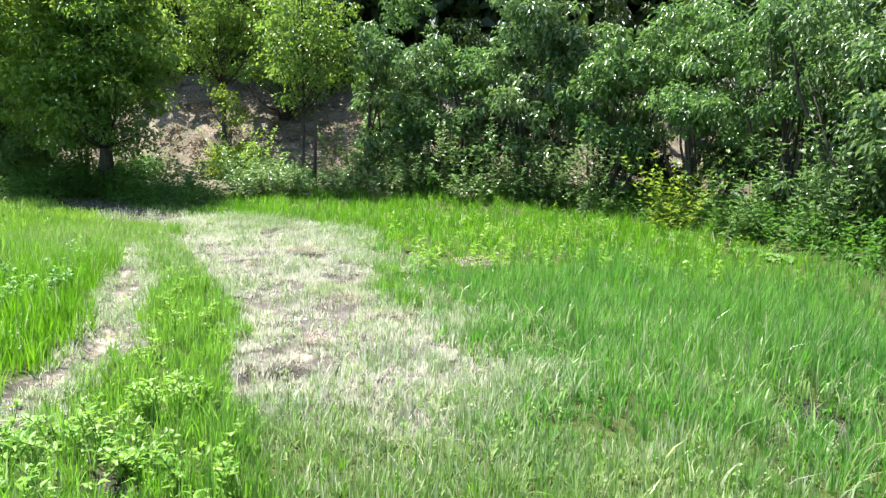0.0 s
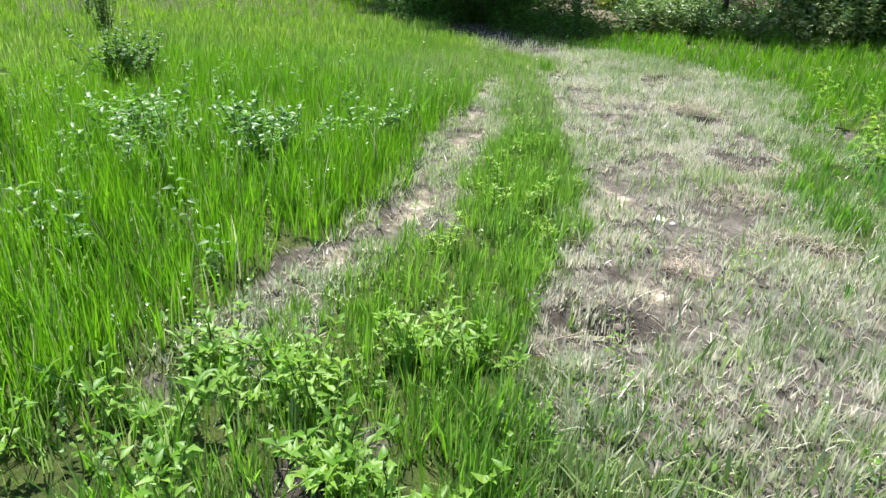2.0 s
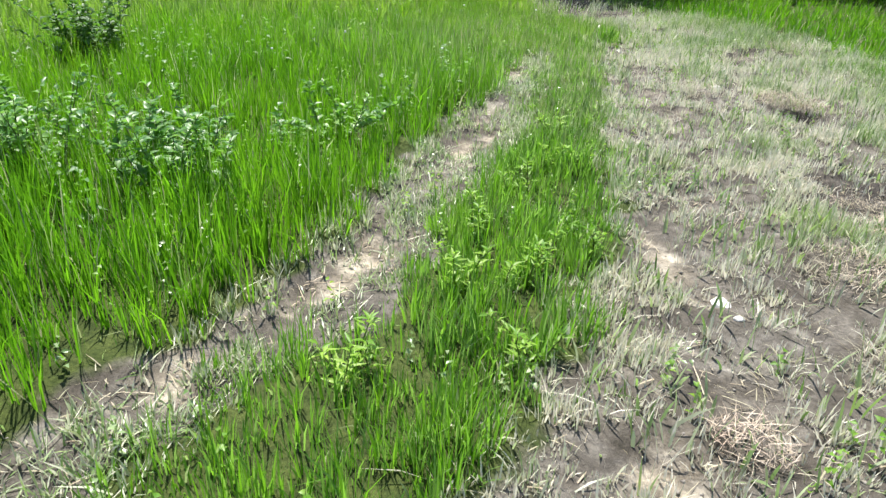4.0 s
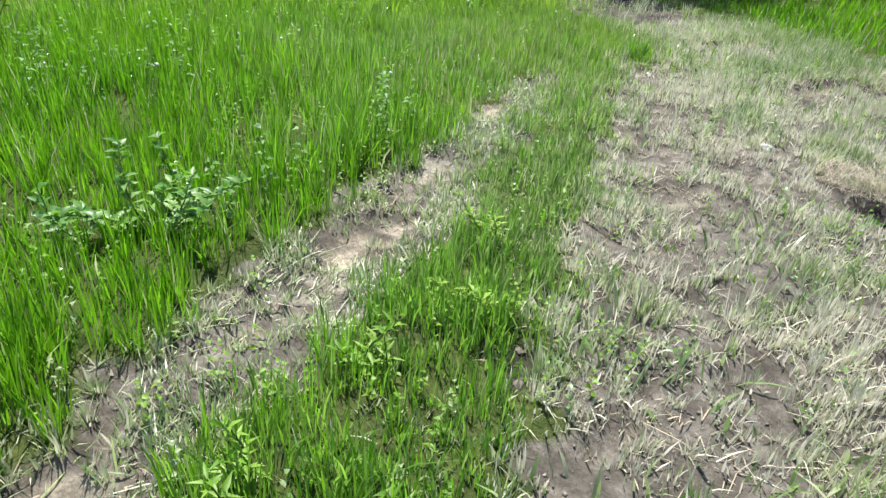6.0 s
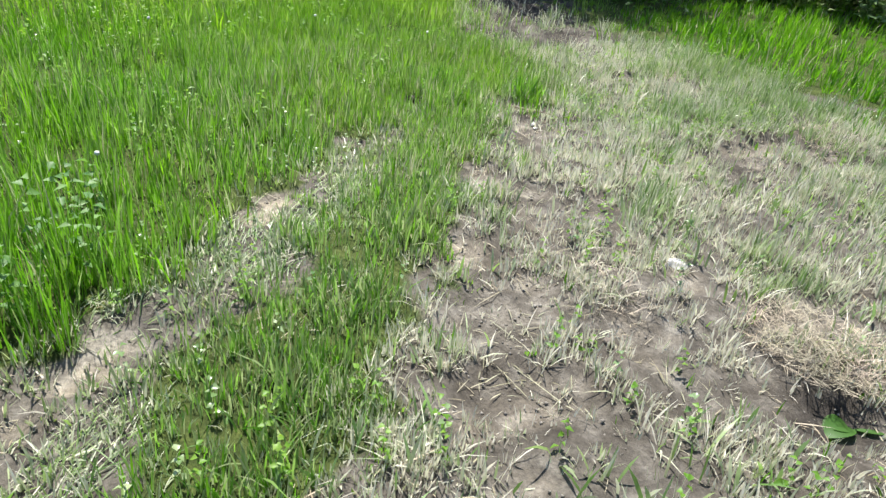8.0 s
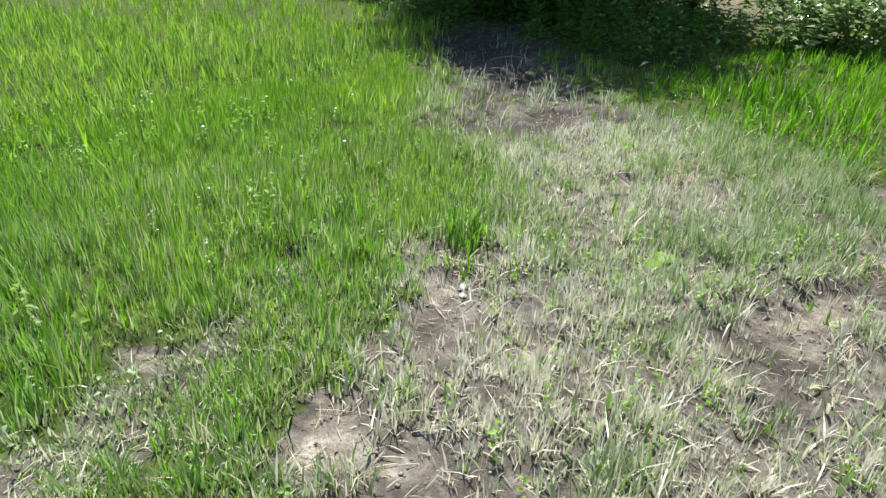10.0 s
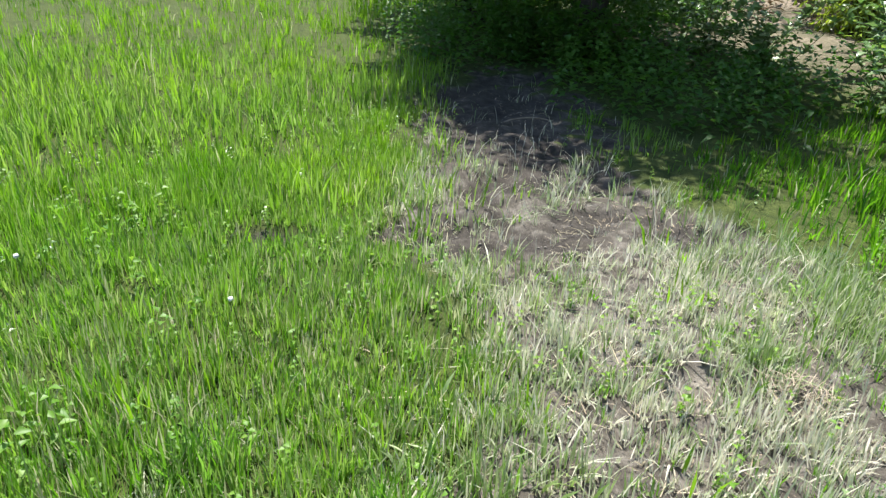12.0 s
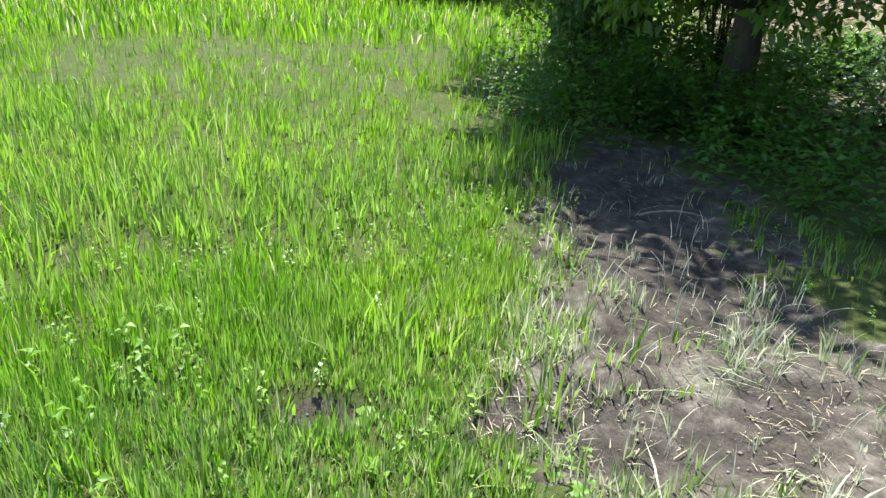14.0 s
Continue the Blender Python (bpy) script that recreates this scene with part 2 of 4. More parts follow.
LEFT_RUT_SPOTS = [(-2.79, 5.37, 0.46, 0.15, 99), (-2.62, 4.5, 0.25, 0.09, 105), (-3.55, 7.13, 0.26, 0.09, 110), (-4.56, 9.2, 0.32, 0.1, 108), (-3.56, 7.49, 0.24, 0.065, 117), (-3.35, 6.92, 0.25, 0.08, 112), (-3.95, 8.05, 0.36, 0.09, 120)]
STRIP_SPOTS = [(-1.12, 5.31, 0.24, 0.16, 100), (-1.08, 4.66, 0.48, 0.3, 65), (-1.22, 8.3, 0.33, 0.5, 45), (-3.37, 14.4, 0.42, 0.3, 54), (-1.09, 5.76, 0.16, 0.2, 42), (-1.77, 6.62, 0.11, 0.34, 49), (-1.53, 6.59, 0.14, 0.18, 48), (-3.18, 9.37, 0.3, 0.34, 51), (-2.82, 9.13, 0.36, 0.24, 49),
               (-3.71, 9.71, 0.2, 0.22, 53), (-2.73, 9.72, 0.14, 0.4, 50), (-2.93, 10.43, 0.12, 0.24, 52), (-3.34, 12.0, 0.5, 0.4, 56), (-2.3, 10.5, 0.28, 0.45, 51), (-4.14, 10.38, 0.22, 0.24, 55)]
FADING_SPOTS = [(-4.47, 11.2, 0.28, 0.38, 49), (-4.02, 11.3, 0.16, 0.22, 49), (-3.4, 11.73, 0.3, 0.26, 49), (-4.86, 11.7, 0.16, 0.15, 50), (-5.38, 10.92, 0.16, 0.13, 50), (-5.02, 10.05, 0.16, 0.1, 49), (-4.47, 10.79, 0.1, 0.2, 49), (-5.99, 13.81, 0.32, 0.26, 51), (-4.83, 13.11, 0.2, 0.13, 57), (-2.0, 9.95, 0.2, 0.2, 0), (-3.1, 12.75, 0.5, 0.25, 30)]
MUD_SPOTS = [(-6.5, 13.2, 0.42, 0.36, 60), (-6.2, 14.09, 0.4, 0.3, 60), (-6.97, 14.08, 0.36, 0.34, 61), (-7.69, 14.18, 0.3, 0.34, 65), (-7.03, 12.37, 0.2, 0.11, 63), (-6.2, 13.7, 0.34, 0.22, 62), (-5.8, 14.4, 0.5, 0.3, 60)]
VERGE_SPOTS = [(2.6, 4.3, 0.22, 0.26, 0), (0.3, 9.8, 0.5, 0.3, 20), (-0.5, 10.4, 0.35, 0.2, 70), (-0.42, 6.35, 0.3, 0.18, 10), (-1.47, 3.05, 0.16, 0.2, 0), (-1.45, 3.35, 0.1, 0.16, 0), (-2.2, 3.2, 0.16, 0.1, 30)]
BARE_SPOTS = LEFT_RUT_SPOTS + STRIP_SPOTS + FADING_SPOTS + MUD_SPOTS + VERGE_SPOTS


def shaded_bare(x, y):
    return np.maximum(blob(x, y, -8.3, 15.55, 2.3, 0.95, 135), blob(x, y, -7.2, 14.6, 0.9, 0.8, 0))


def bare(x, y):
    """How far the soil lies open, 0 to 1."""
    n1, n2 = vnoise(x, y, 0.35, 3), vnoise(x, y, 0.12, 4)
    x0, x = x, warp(x, y)
    lo, li = rut_left_out(y), rut_left_in(y)
    left = ease(x, lo - 0.05, lo + 0.1) * (1 - ease(x, li - 0.1, li + 0.08)) * ease(y, 3.3, 4.0) * (1 - 0.75 * ease(y, 8.3, 10.0)) * (1 - ease(y, 10.8, 11.8))
    left = left * np.clip(-0.9 + 1.1 * n1 + 0.8 * n2, 0, 1)
    core = (1 - ease(np.abs(x - rut_core(y)), 0.10, 0.42)) * ease(y, 4.1, 5.0) * (1 - ease(y, 11.2, 12.2))
    core = core * np.clip(-0.3 + 0.9 * n1 + 0.8 * n2, 0, 1)
    strip = ease(x, rut_right_in(y), rut_right_in(y) + 0.3) * (1 - ease(x, pale_right(y) - 0.5, pale_right(y))) * ease(y, 4, 6) * (1 - ease(y, 14, 15)) * np.clip(1.6 * (n1 - 0.52) + 0.5 * (n2 - 0.4), 0, 0.55)
    trail = (1 - ease(np.abs(x - np.interp(y, [4.2, 4.65, 5.3, 5.6, 5.9, 6.7, 7.0, 7.4, 7.7, 9.0], [-2.45, -2.5, -2.85, -2.97, -3.1, -3.33, -3.36, -3.52, -3.75, -4.4])), 0.02, 0.12)) * ease(y, 4.0, 4.4) * (1 - ease(y, 7.5, 8.4))
    left = np.maximum(left, trail * np.clip(0.3 + 1.0 * n1 + 0.5 * n2, 0, 1))
    out = np.maximum(np.maximum(left, core), strip)
    x = x0
    for cx, cy, rx, ry, turn in BARE_SPOTS:
        out = np.maximum(out, 0.95 * blob(x, y, cx, cy, rx, ry, turn))
    return np.maximum(out, shaded_bare(x, y))


def bank(x, y):
    """The brown slope behind the trees."""
    return 4.5 * ease(y + 0.12 * x, 23.5, 33.0) * ease(x, -24, -15)


def height(x, y):
    x, y = np.asarray(x, float), np.asarray(y, float)
    near = np.exp(-((x + 3) ** 2 + (y - 9) ** 2) / 200)
    z = near * (0.05 * (vnoise(x, y, 0.9, 21) - 0.5) + 0.03 * (vnoise(x, y, 0.25, 22) - 0.5) + 0.012 * (vnoise(x, y, 0.09, 23) - 0.5))
    b = bare(x, y)
    z = z + 0.07 * shaded_bare(x, y) * (vnoise(x, y, 0.34, 24) - 0.5) + 0.045 * np.clip(b, 0, 1) * (vnoise(x, y, 0.13, 25) - 0.5)
    z = z - 0.05 * b * ease(y, 2, 3.5) - 0.02 * ease(x, rut_left_out(y), rut_left_in(y)) * (1 - ease(x, rut_left_in(y), rut_left_in(y) + 0.3))
    for cx, cy, r, d in ((-0.98, 4.8, 0.12, 0.13), (-1.2, 4.74, 0.13, 0.10), (-1.4, 4.66, 0.1, 0.06), (-2.13, 7.49, 0.07, 0.06), (-2.88, 9.5, 0.09, 0.05), (-1.35, 8.7, 0.2, 0.05), (2.6, 4.32, 0.17, 0.5),
                         (-5.42, 10.93, 0.09, 0.06), (-3.23, 11.65, 0.1, 0.05), (-2.05, 9.95, 0.14, 0.08), (-2.44, 7.17, 0.09, 0.05), (-6.07, 13.15, 0.05, 0.04)):
        z = z - d * np.exp(-((x - cx) ** 2 + (y - cy) ** 2) / (r * r))
    z = z + 0.35 * ease(y, 16.5, 20.5) * ease(x, -16, -11) + 0.35 * ease(x, 4.5, 7.0) * (1 - ease(y, 16.5, 20.5))
    z = z + 0.5 * ease(np.hypot(x + 3, y - 8), 12, 34) * (1 - ease(x, -14, -10)) + bank(x, y)
    far_left = ease(-0.6 * x + 0.8 * y, 41.0, 48.0) * (1 - ease(x, -22, -15))
    return z - 2.6 * far_left + 4.0 * ease(-0.6 * x + 0.8 * y, 64, 78) * (1 - ease(x, -22, -15))


def mesh_object(name, verts, faces, mat, attrs=(), smooth=False):
    me = bpy.data.meshes.new(name)
    verts = np.asarray(verts, np.float32)
    if isinstance(faces, np.ndarray):
        k = faces.shape[1]
        me.vertices.add(len(verts))
        me.vertices.foreach_set("co", verts.ravel())
        me.loops.add(faces.size)
        me.loops.foreach_set("vertex_index", faces.ravel().astype(np.int32))
        me.polygons.add(len(faces))
        me.polygons.foreach_set("loop_start", (np.arange(len(faces)) * k).astype(np.int32))
        me.update(calc_edges=True)
    else:
        me.from_pydata(verts.tolist(), [], faces)
    for key, values in attrs:
        me.attributes.new(key, "FLOAT", "POINT").data.foreach_set("value", np.asarray(values, np.float32))
    if smooth:
        me.polygons.foreach_set("use_smooth", np.ones(len(me.polygons), bool))
    me.materials.append(mat)
    return new(name, me)


def under(ob, parent, label=""):
    ob.parent = parent
    return tagged(ob, label) if label else ob


def empty(name, x, y, z=None):
    e = new(name)
    e.empty_display_size = 0.1
    e.location = (x, y, float(height(x, y)) if z is None else z)
    return e


def blade_arrays(p, tall, wide, lean, way, curl, steps):
    """Curved, tapered blades of grass. p: feet; lean: how far the tip goes out for its height; way: the side it leans to."""
    n = len(p)
    face = way + np.pi / 2 + rng.normal(0, 0.5, n)
    across = np.stack([np.cos(face), np.sin(face), np.zeros(n)], 1)
    out = np.stack([np.cos(way), np.sin(way), np.zeros(n)], 1)
    rows = []
    for i in range(steps + 1):
        s = i / steps
        mid = p + out * (tall * lean * s ** (1.0 + curl))[:, None]
        mid[:, 2] += tall * (s - 0.35 * np.minimum(lean, 1.5) * s ** 2.2)
        half = across * (0.5 * wide * (1.0 - 0.25 * s if i else 0.7))[:, None]
        if i < steps:
            rows += [mid - half, mid + half]
        else:
            rows.append(mid)
    k = 2 * steps + 1
    verts = np.stack(rows, 1).reshape(-1, 3)
    tri = []
    for i in range(steps - 1):
        a = 2 * i
        tri += [(a, a + 1, a + 3), (a, a + 3, a + 2)]
    tri.append((2 * steps - 2, 2 * steps - 1, 2 * steps))
    faces = (np.arange(n)[:, None, None] * k + np.array(tri)[None]).reshape(-1, 3)
    return verts, faces, k


def scatter(x0, x1, y0, y1, per_m2, keep):
    """Random feet in a rectangle, thinned by keep(x, y) in 0 to 1."""
    n = int((x1 - x0) * (y1 - y0) * per_m2)
    x, y = rng.uniform(x0, x1, n), rng.uniform(y0, y1, n)
    ok = rng.random(n) < keep(x, y)
    return x[ok], y[ok]


def sown(x0, x1, y0, y1, per_m2, keep, each=8, r=0.036):
    """Feet of grass that grows in small clumps. Returns x, y and, for each blade, the side it leans to, its clump's tone and its clump's height."""
    cx, cy = scatter(x0, x1, y0, y1, per_m2 / each, keep)
    who = np.repeat(np.arange(len(cx)), rng.poisson(each, len(cx)))
    a, d = rng.uniform(0, 2 * np.pi, len(who)), np.sqrt(rng.random(len(who)))
    reach = (r * rng.uniform(0.5, 1.6, len(cx)))[who]
    tone, tall = rng.random(len(cx))[who], rng.uniform(0.6, 1.3, len(cx))[who]
    return cx[who] + reach * d * np.cos(a), cy[who] + reach * d * np.sin(a), (a + rng.normal(0, 0.7, len(who)), tone, tall)


def grass(name, label, mat, x, y, tall, wide, lean=0.35, dry=0.0, steps=2, wind=None, curl=0.7, sink=0.01, clump=None):
    n = len(x)
    p = np.stack([x, y, height(x, y) - sink], 1)
    tall = np.broadcast_to(tall, n) * rng.uniform(0.5, 1.15, n)
    wide = np.broadcast_to(wide, n) * rng.uniform(0.55, 1.6, n)
    way = rng.uniform(0, 2 * np.pi, n) if wind is None else wind + rng.normal(0, 0.6, n)
    tint = rng.random(n)
    if clump:
        way, tall = clump[0], tall * clump[2]
        tint = np.clip(0.75 * clump[1] + 0.25 * tint, 0, 1)
    bent = np.where(rng.random(n) < 0.12, 2.4, 1.0)
    lean = np.broadcast_to(lean, n) * rng.uniform(0.2, 1.5, n) * bent
    verts, faces, k = blade_arrays(p, tall, wide, lean, way, curl, steps)
    dry = np.clip(np.broadcast_to(dry, n), 0, 1)
    ob = mesh_object(name, verts, faces, mat, [("dry", np.repeat(dry, k)), ("tint", np.repeat(tint, k))])
    return tagged(ob, label, "grass", "", "stuff")


# ---- ground ----
def spread(lo, hi, step, far_lo, far_hi):
    """Even steps between lo and hi, and wider and wider ones out to the far ends."""
    mid = list(np.arange(lo, hi, step))
    a, d = [], step
    while (a[-1] if a else lo) > far_lo:
        d *= 1.25
        a.append((a[-1] if a else lo) - d)
    b, d = [], step
    while (b[-1] if b else mid[-1]) < far_hi:
        d *= 1.25
        b.append((b[-1] if b else mid[-1]) + d)
    return np.array(a[::-1] + mid + b)


gx, gy = spread(-9.5, 3.3, 0.08, -600, 600), spread(1.0, 17.0, 0.08, -600, 600)
X, Y = np.meshgrid(gx, gy)
nx, ny = len(gx), len(gy)
fx, fy = X.ravel(), Y.ravel()
idx = np.arange(nx * ny).reshape(ny, nx)
quads = np.stack([idx[:-1, :-1], idx[:-1, 1:], idx[1:, 1:], idx[1:, :-1]], -1).reshape(-1, 4)
wx = warp(fx, fy)
pale_floor = ease(wx, rut_right_in(fy) - 0.1, rut_right_in(fy) + 0.15) * (1 - ease(wx, pale_right(fy) - 0.5, pale_right(fy) + 0.4)) * (1 - ease(fy, 14.6, 15.3)) * ease(fy, 2.5, 4.5)
pale_floor = np.maximum(pale_floor, ease(wx, rut_left_out(fy) - 0.05, rut_left_out(fy) + 0.1) * (1 - ease(wx, rut_left_in(fy), rut_left_in(fy) + 0.2)) * ease(fy, 3.0, 3.8) * (1 - ease(fy, 10.5, 11.5)))
# dark soil under the tree, its shade deepened in the colour too
mud_and_shade = 0.85 * shaded_bare(fx, fy)
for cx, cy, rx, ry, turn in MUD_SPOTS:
    mud_and_shade = np.maximum(mud_and_shade, 0.86 * blob(fx, fy, cx, cy, rx, ry, turn))
# holes and dark soil spots; the holes' shadow is painted into the soil
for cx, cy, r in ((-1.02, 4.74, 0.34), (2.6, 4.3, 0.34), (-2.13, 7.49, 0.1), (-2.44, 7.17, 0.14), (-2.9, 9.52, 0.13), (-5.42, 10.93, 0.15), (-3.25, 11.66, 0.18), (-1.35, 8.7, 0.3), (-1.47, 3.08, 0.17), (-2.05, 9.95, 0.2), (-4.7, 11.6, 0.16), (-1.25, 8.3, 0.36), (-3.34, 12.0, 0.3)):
    mud_and_shade = np.maximum(mud_and_shade, 0.8 * blob(fx, fy, cx, cy, r))
crust = np.zeros(len(fx))
for cx, cy, rx, ry, turn in LEFT_RUT_SPOTS + [(-1.12, 5.31, 0.24, 0.16, 100), (-1.77, 6.62, 0.11, 0.34, 49)]:
    crust = np.maximum(crust, blob(fx, fy, cx, cy, rx, ry, turn))
litter = np.clip(ease(fy + 0.12 * fx, 22, 25) * ease(fx, -24, -15) + ease(fx, 6.0, 8.0) * ease(fy, 3.5, 6.5) + 0.8 * ease(fy, 18.5, 20) * ease(fx, -15, -11), 0, 1)
ground = mesh_object("ground", np.stack([fx, fy, height(fx, fy)], 1), quads, M_SOIL, [("bare", np.maximum(bare(fx, fy), 0.62 * pale_floor)), ("litter", litter), ("mud_and_shade", mud_and_shade), ("crust", crust)], True)
tagged(ground, "uneven grassy ground with two pale dry wheel ruts", "ground", "", "structure")

water = mesh_object("water", [(-160, 30, -1.1), (-20, 10, -1.1), (-20, 120, -1.1), (-160, 160, -1.1)], [(0, 1, 2, 3)], M_WATER)
tagged(water, "dark still river beyond the meadow", "water", "", "structure")


# ---- grass ----
def open_ground(x, y):
    return np.clip(1 - 0.9 * bare(x, y), 0.03, 1)


def left_keep(x, y):
    wob = 1.6 * (vnoise(x, y, 1.4, 47) - 0.5)
    fade = ease(x + wob, -9.3, -7.4) * (1 - ease(y, 15.2, 16.5)) * ease(y + 0.5 * wob, 0.2, 1.7)
    x = warp(x, y)
    edge = rut_left_out(y) + (rut_right_in(y) - 0.1 - rut_left_out(y)) * ease(y, 9.9, 11.0) + 0.8 * (vnoise(x, y, 0.5, 46) - 0.5) * ease(y, 9.4, 10.4)
    return fade * (1 - ease(x, edge - 0.15 - 0.35 * ease(y, 9.5, 10.5), edge + 0.08)) * open_ground(x, y) * (0.3 + 0.7 * ease(0.6 * vnoise(x, y, 0.3, 31) + 0.4 * vnoise(x, y, 0.11, 34), 0.25, 0.55))


def left_tall(x, y):
    d = ease(y, 8.0, 11.0)
    return (0.30 * (1 - d) + 0.16 * d + 0.12 * (1 - ease(y, 3.6, 6.2))) * (0.35 + 0.75 * vnoise(x, y, 0.8, 32) + 0.55 * vnoise(x, y, 0.2, 36)) * (0.85 + 0.15 * ease(rut_left_out(y) - x, -0.05, 0.5))


x, y, cl = sown(-9.5, -1.6, 0.6, 16.5, 3000, lambda x, y: left_keep(x, y) * (0.76 + 0.24 * ease(y, 8, 11)), 9, 0.04)
dry = np.maximum(0.8 * (rng.random(len(x)) < 0.10) * rng.random(len(x)) ** 0.7, rng.random(len(x)) ** 3 * ease(y + 1.5 * vnoise(x, y, 1.2, 35), 8.0, 11.0) * ease(x, -8.0, -6.0))
far_end = rng.random(len(x)) < ease(y, 10.5, 13.5)
for mat, lab, pick in ((M_MEADOW, "tall lush bright green meadow grass in sunlight", ~far_end), (M_SUNNY, "yellow-green meadow grass near the tree's shade", far_end)):
    grass("meadow_grass", lab, mat, x[pick], y[pick], left_tall(x[pick], y[pick]), 0.0064 - 0.001 * ease(y[pick], 9, 11), 0.22, dry[pick], 2, None, 0.6, 0.01, tuple(c[pick] for c in cl))

x, y, cl = sown(-9.3, -4.6, 9.2, 16.0, 2900, lambda x, y: left_keep(x, y) * ease(y, 9.2, 10.6), 9, 0.04)
grass("meadow_grass", "fine dense yellow-green meadow grass beside the shade", M_SUNNY, x, y, left_tall(x, y) * 0.85, 0.0054, 0.22, rng.uniform(0, 0.3, len(x)), 2, None, 0.6, 0.01, cl)


x, y, cl = sown(-8.2, -2.2, 1.4, 14.6, 2000, lambda x, y: left_keep(x, y) * ease(x - rut_left_out(y), -2.6 - 0.8 * ease(y, 9, 11), -1.4) * ease(y, 6.5, 9), 10, 0.05)
grass("low_grass", "short fine green grass under the taller meadow blades", M_MEADOW, x, y, 0.085, 0.0056, 0.35, 0.4 * rng.random(len(x)) ** 2, 2, None, 0.5, 0.01, cl)


def herb_zone(x, y):
    """The nettle bed in the shade round the tree."""
    return ease(y - 16.0 - 0.49 * np.maximum(-11 - x, 0), 0, 0.5) * (1 - ease(x + 0.5 * vnoise(x, y, 0.8, 38), -6.6, -5.8)) * ease(x, -14, -12.5)


def litter_floor(x, y):
    """Open leaf litter behind the tree."""
    return ease(y + 0.4 * vnoise(x, y, 0.6, 45), 18.9, 19.5) * ease(x, -9.7, -9.0) * (1 - ease(x, -5.6, -4.6))


def near_field(x, y):
    """1 where the dense grass beside the track is laid."""
    wob = 1.6 * (vnoise(x, y, 1.4, 47) - 0.5)
    return 0.8 * ease(x + wob, -9.3, -7.2) * (1 - ease(y, 15.2, 16.5)) * ease(y + 0.5 * wob, 0.4, 1.8) * (1 - ease(x, -5, -4))


def mid_keep(x, y):
    around = np.where(x < -4.5, 1 - near_field(x, y), 1 - ease(y, -0.5, 1.5))
    thin = 1 - 0.8 * ease(np.hypot(x + 6, y - 8), 10, 19)
    return around * thin * (shaded_bare(x, y) < 0.3) * ~((y + 0.12 * x > 22) & (x > -15)) * (0.6 + 0.4 * vnoise(x, y, 0.9, 33)) * (1 - herb_zone(x, y)) * (1 - litter_floor(x, y)) * (1 - ease(x, 5.5, 7))


x, y, cl = sown(-22, 7, -7.0, 22, 170, mid_keep, 6, 0.08)
grass("meadow_grass", "tall lush green meadow grass further from the track", M_SUNNY, x, y, (0.2 + 0.1 * ease(-x - 9 + np.maximum(y - 16.5, 0), 0, 5)) * (0.45 + vnoise(x, y, 0.9, 37)), 0.0105, 0.3, 0.7 * (rng.random(len(x)) < 0.08), 2, clump=cl)

x, y, cl = sown(-15, -6.6, -1.0, 18.5, 760, lambda x, y: mid_keep(x, y) * (1 - ease(np.hypot(x + 6, y - 8), 5.5, 11)), 7, 0.06)
grass("meadow_grass", "soft yellow-green meadow grass beyond the shade", M_SUNNY, x, y, 0.2 * (0.5 + vnoise(x, y, 0.9, 37)), 0.0105, 0.26, 0.25 * rng.random(len(x)), 2, clump=cl)

far_keep = lambda x, y: (np.hypot(x + 6, y - 8) > 12 + 6 * vnoise(x, y, 2.0, 39)) & (-0.6 * x + 0.8 * y < 42.5) & (y > 0.1 * x) & ~((y + 0.12 * x > 22) & (x > -17))
x, y = scatter(-48, -14, -4, 40, 32, lambda x, y: 1.0 * far_keep(x, y))
grass("meadow_grass", "far sunlit meadow grass before the river", M_SUNNY, x, y, 0.55, 0.036, 0.3, 0.9 * (rng.random(len(x)) < 0.10), 2)


# the strip between the ruts
def middle_keep(x, y):
    x = warp(x, y)
    a, b = rut_left_in(y), rut_right_in(y)
    return ease(x, a - 0.05, a + 0.12) * (1 - ease(x, b - 0.12, b + 0.08)) * open_ground(x, y) * (0.45 + 0.55 * ease(vnoise(x, y, 0.35, 41), 0.25, 0.6)) * (1 - ease(y, 12.0, 12.6))


x, y, cl = sown(-6.5, 0.3, 0.6, 12.6, 4000, lambda x, y: middle_keep(x, y) * (0.4 + 0.6 * ease(vnoise(x, y, 0.13, 44), 0.25, 0.6)), 9, 0.036)
olive = ease(y, 6.8, 8.2)
grass("track_grass", "green grass strip between the wheel ruts", M_MEADOW, x, y, (0.185 - 0.06 * olive) * (0.4 + 0.75 * vnoise(x, y, 0.3, 42) + 0.5 * vnoise(x, y, 0.11, 43)), 0.0057, 0.24, (0.22 + 0.38 * olive) * rng.random(len(x)) ** 1.5, 2, None, 0.6, 0.01, cl)


# pale stubble on and beside the right rut, and thin dry blades in the left one
def stubble_keep(x, y):
    x = warp(x, y)
    a, b = rut_right_in(y), pale_right(y)
    return ease(x, a - 0.15, a + 0.1) * (1 - ease(x + (1.5 - 0.9 * ease(y, 8.5, 10.5)) * (vnoise(x, y, 0.8, 54) - 0.5) + 0.8 * (vnoise(x, y, 0.25, 69) - 0.5), b - 0.4, b + 0.9)) * (1 - ease(y, 14.6, 15.3)) * np.clip(1.15 - 1.1 * bare(x, y), 0.06, 1) * np.maximum(0.12 + 0.5 * (1 - ease(y, 4.4, 6.2)) + 0.45 * ease(y, 10.6, 12.0), ease(0.6 * vnoise(x, y, 0.2, 51) + 0.4 * vnoise(x, y, 0.5, 57), 0.32, 0.62)) * ease(y, 0.3, 1.3) * (1 - 0.88 * ease(y + 0.3 * (x + 6), 12.9, 13.6) * ease(-x, 5.2, 5.9))


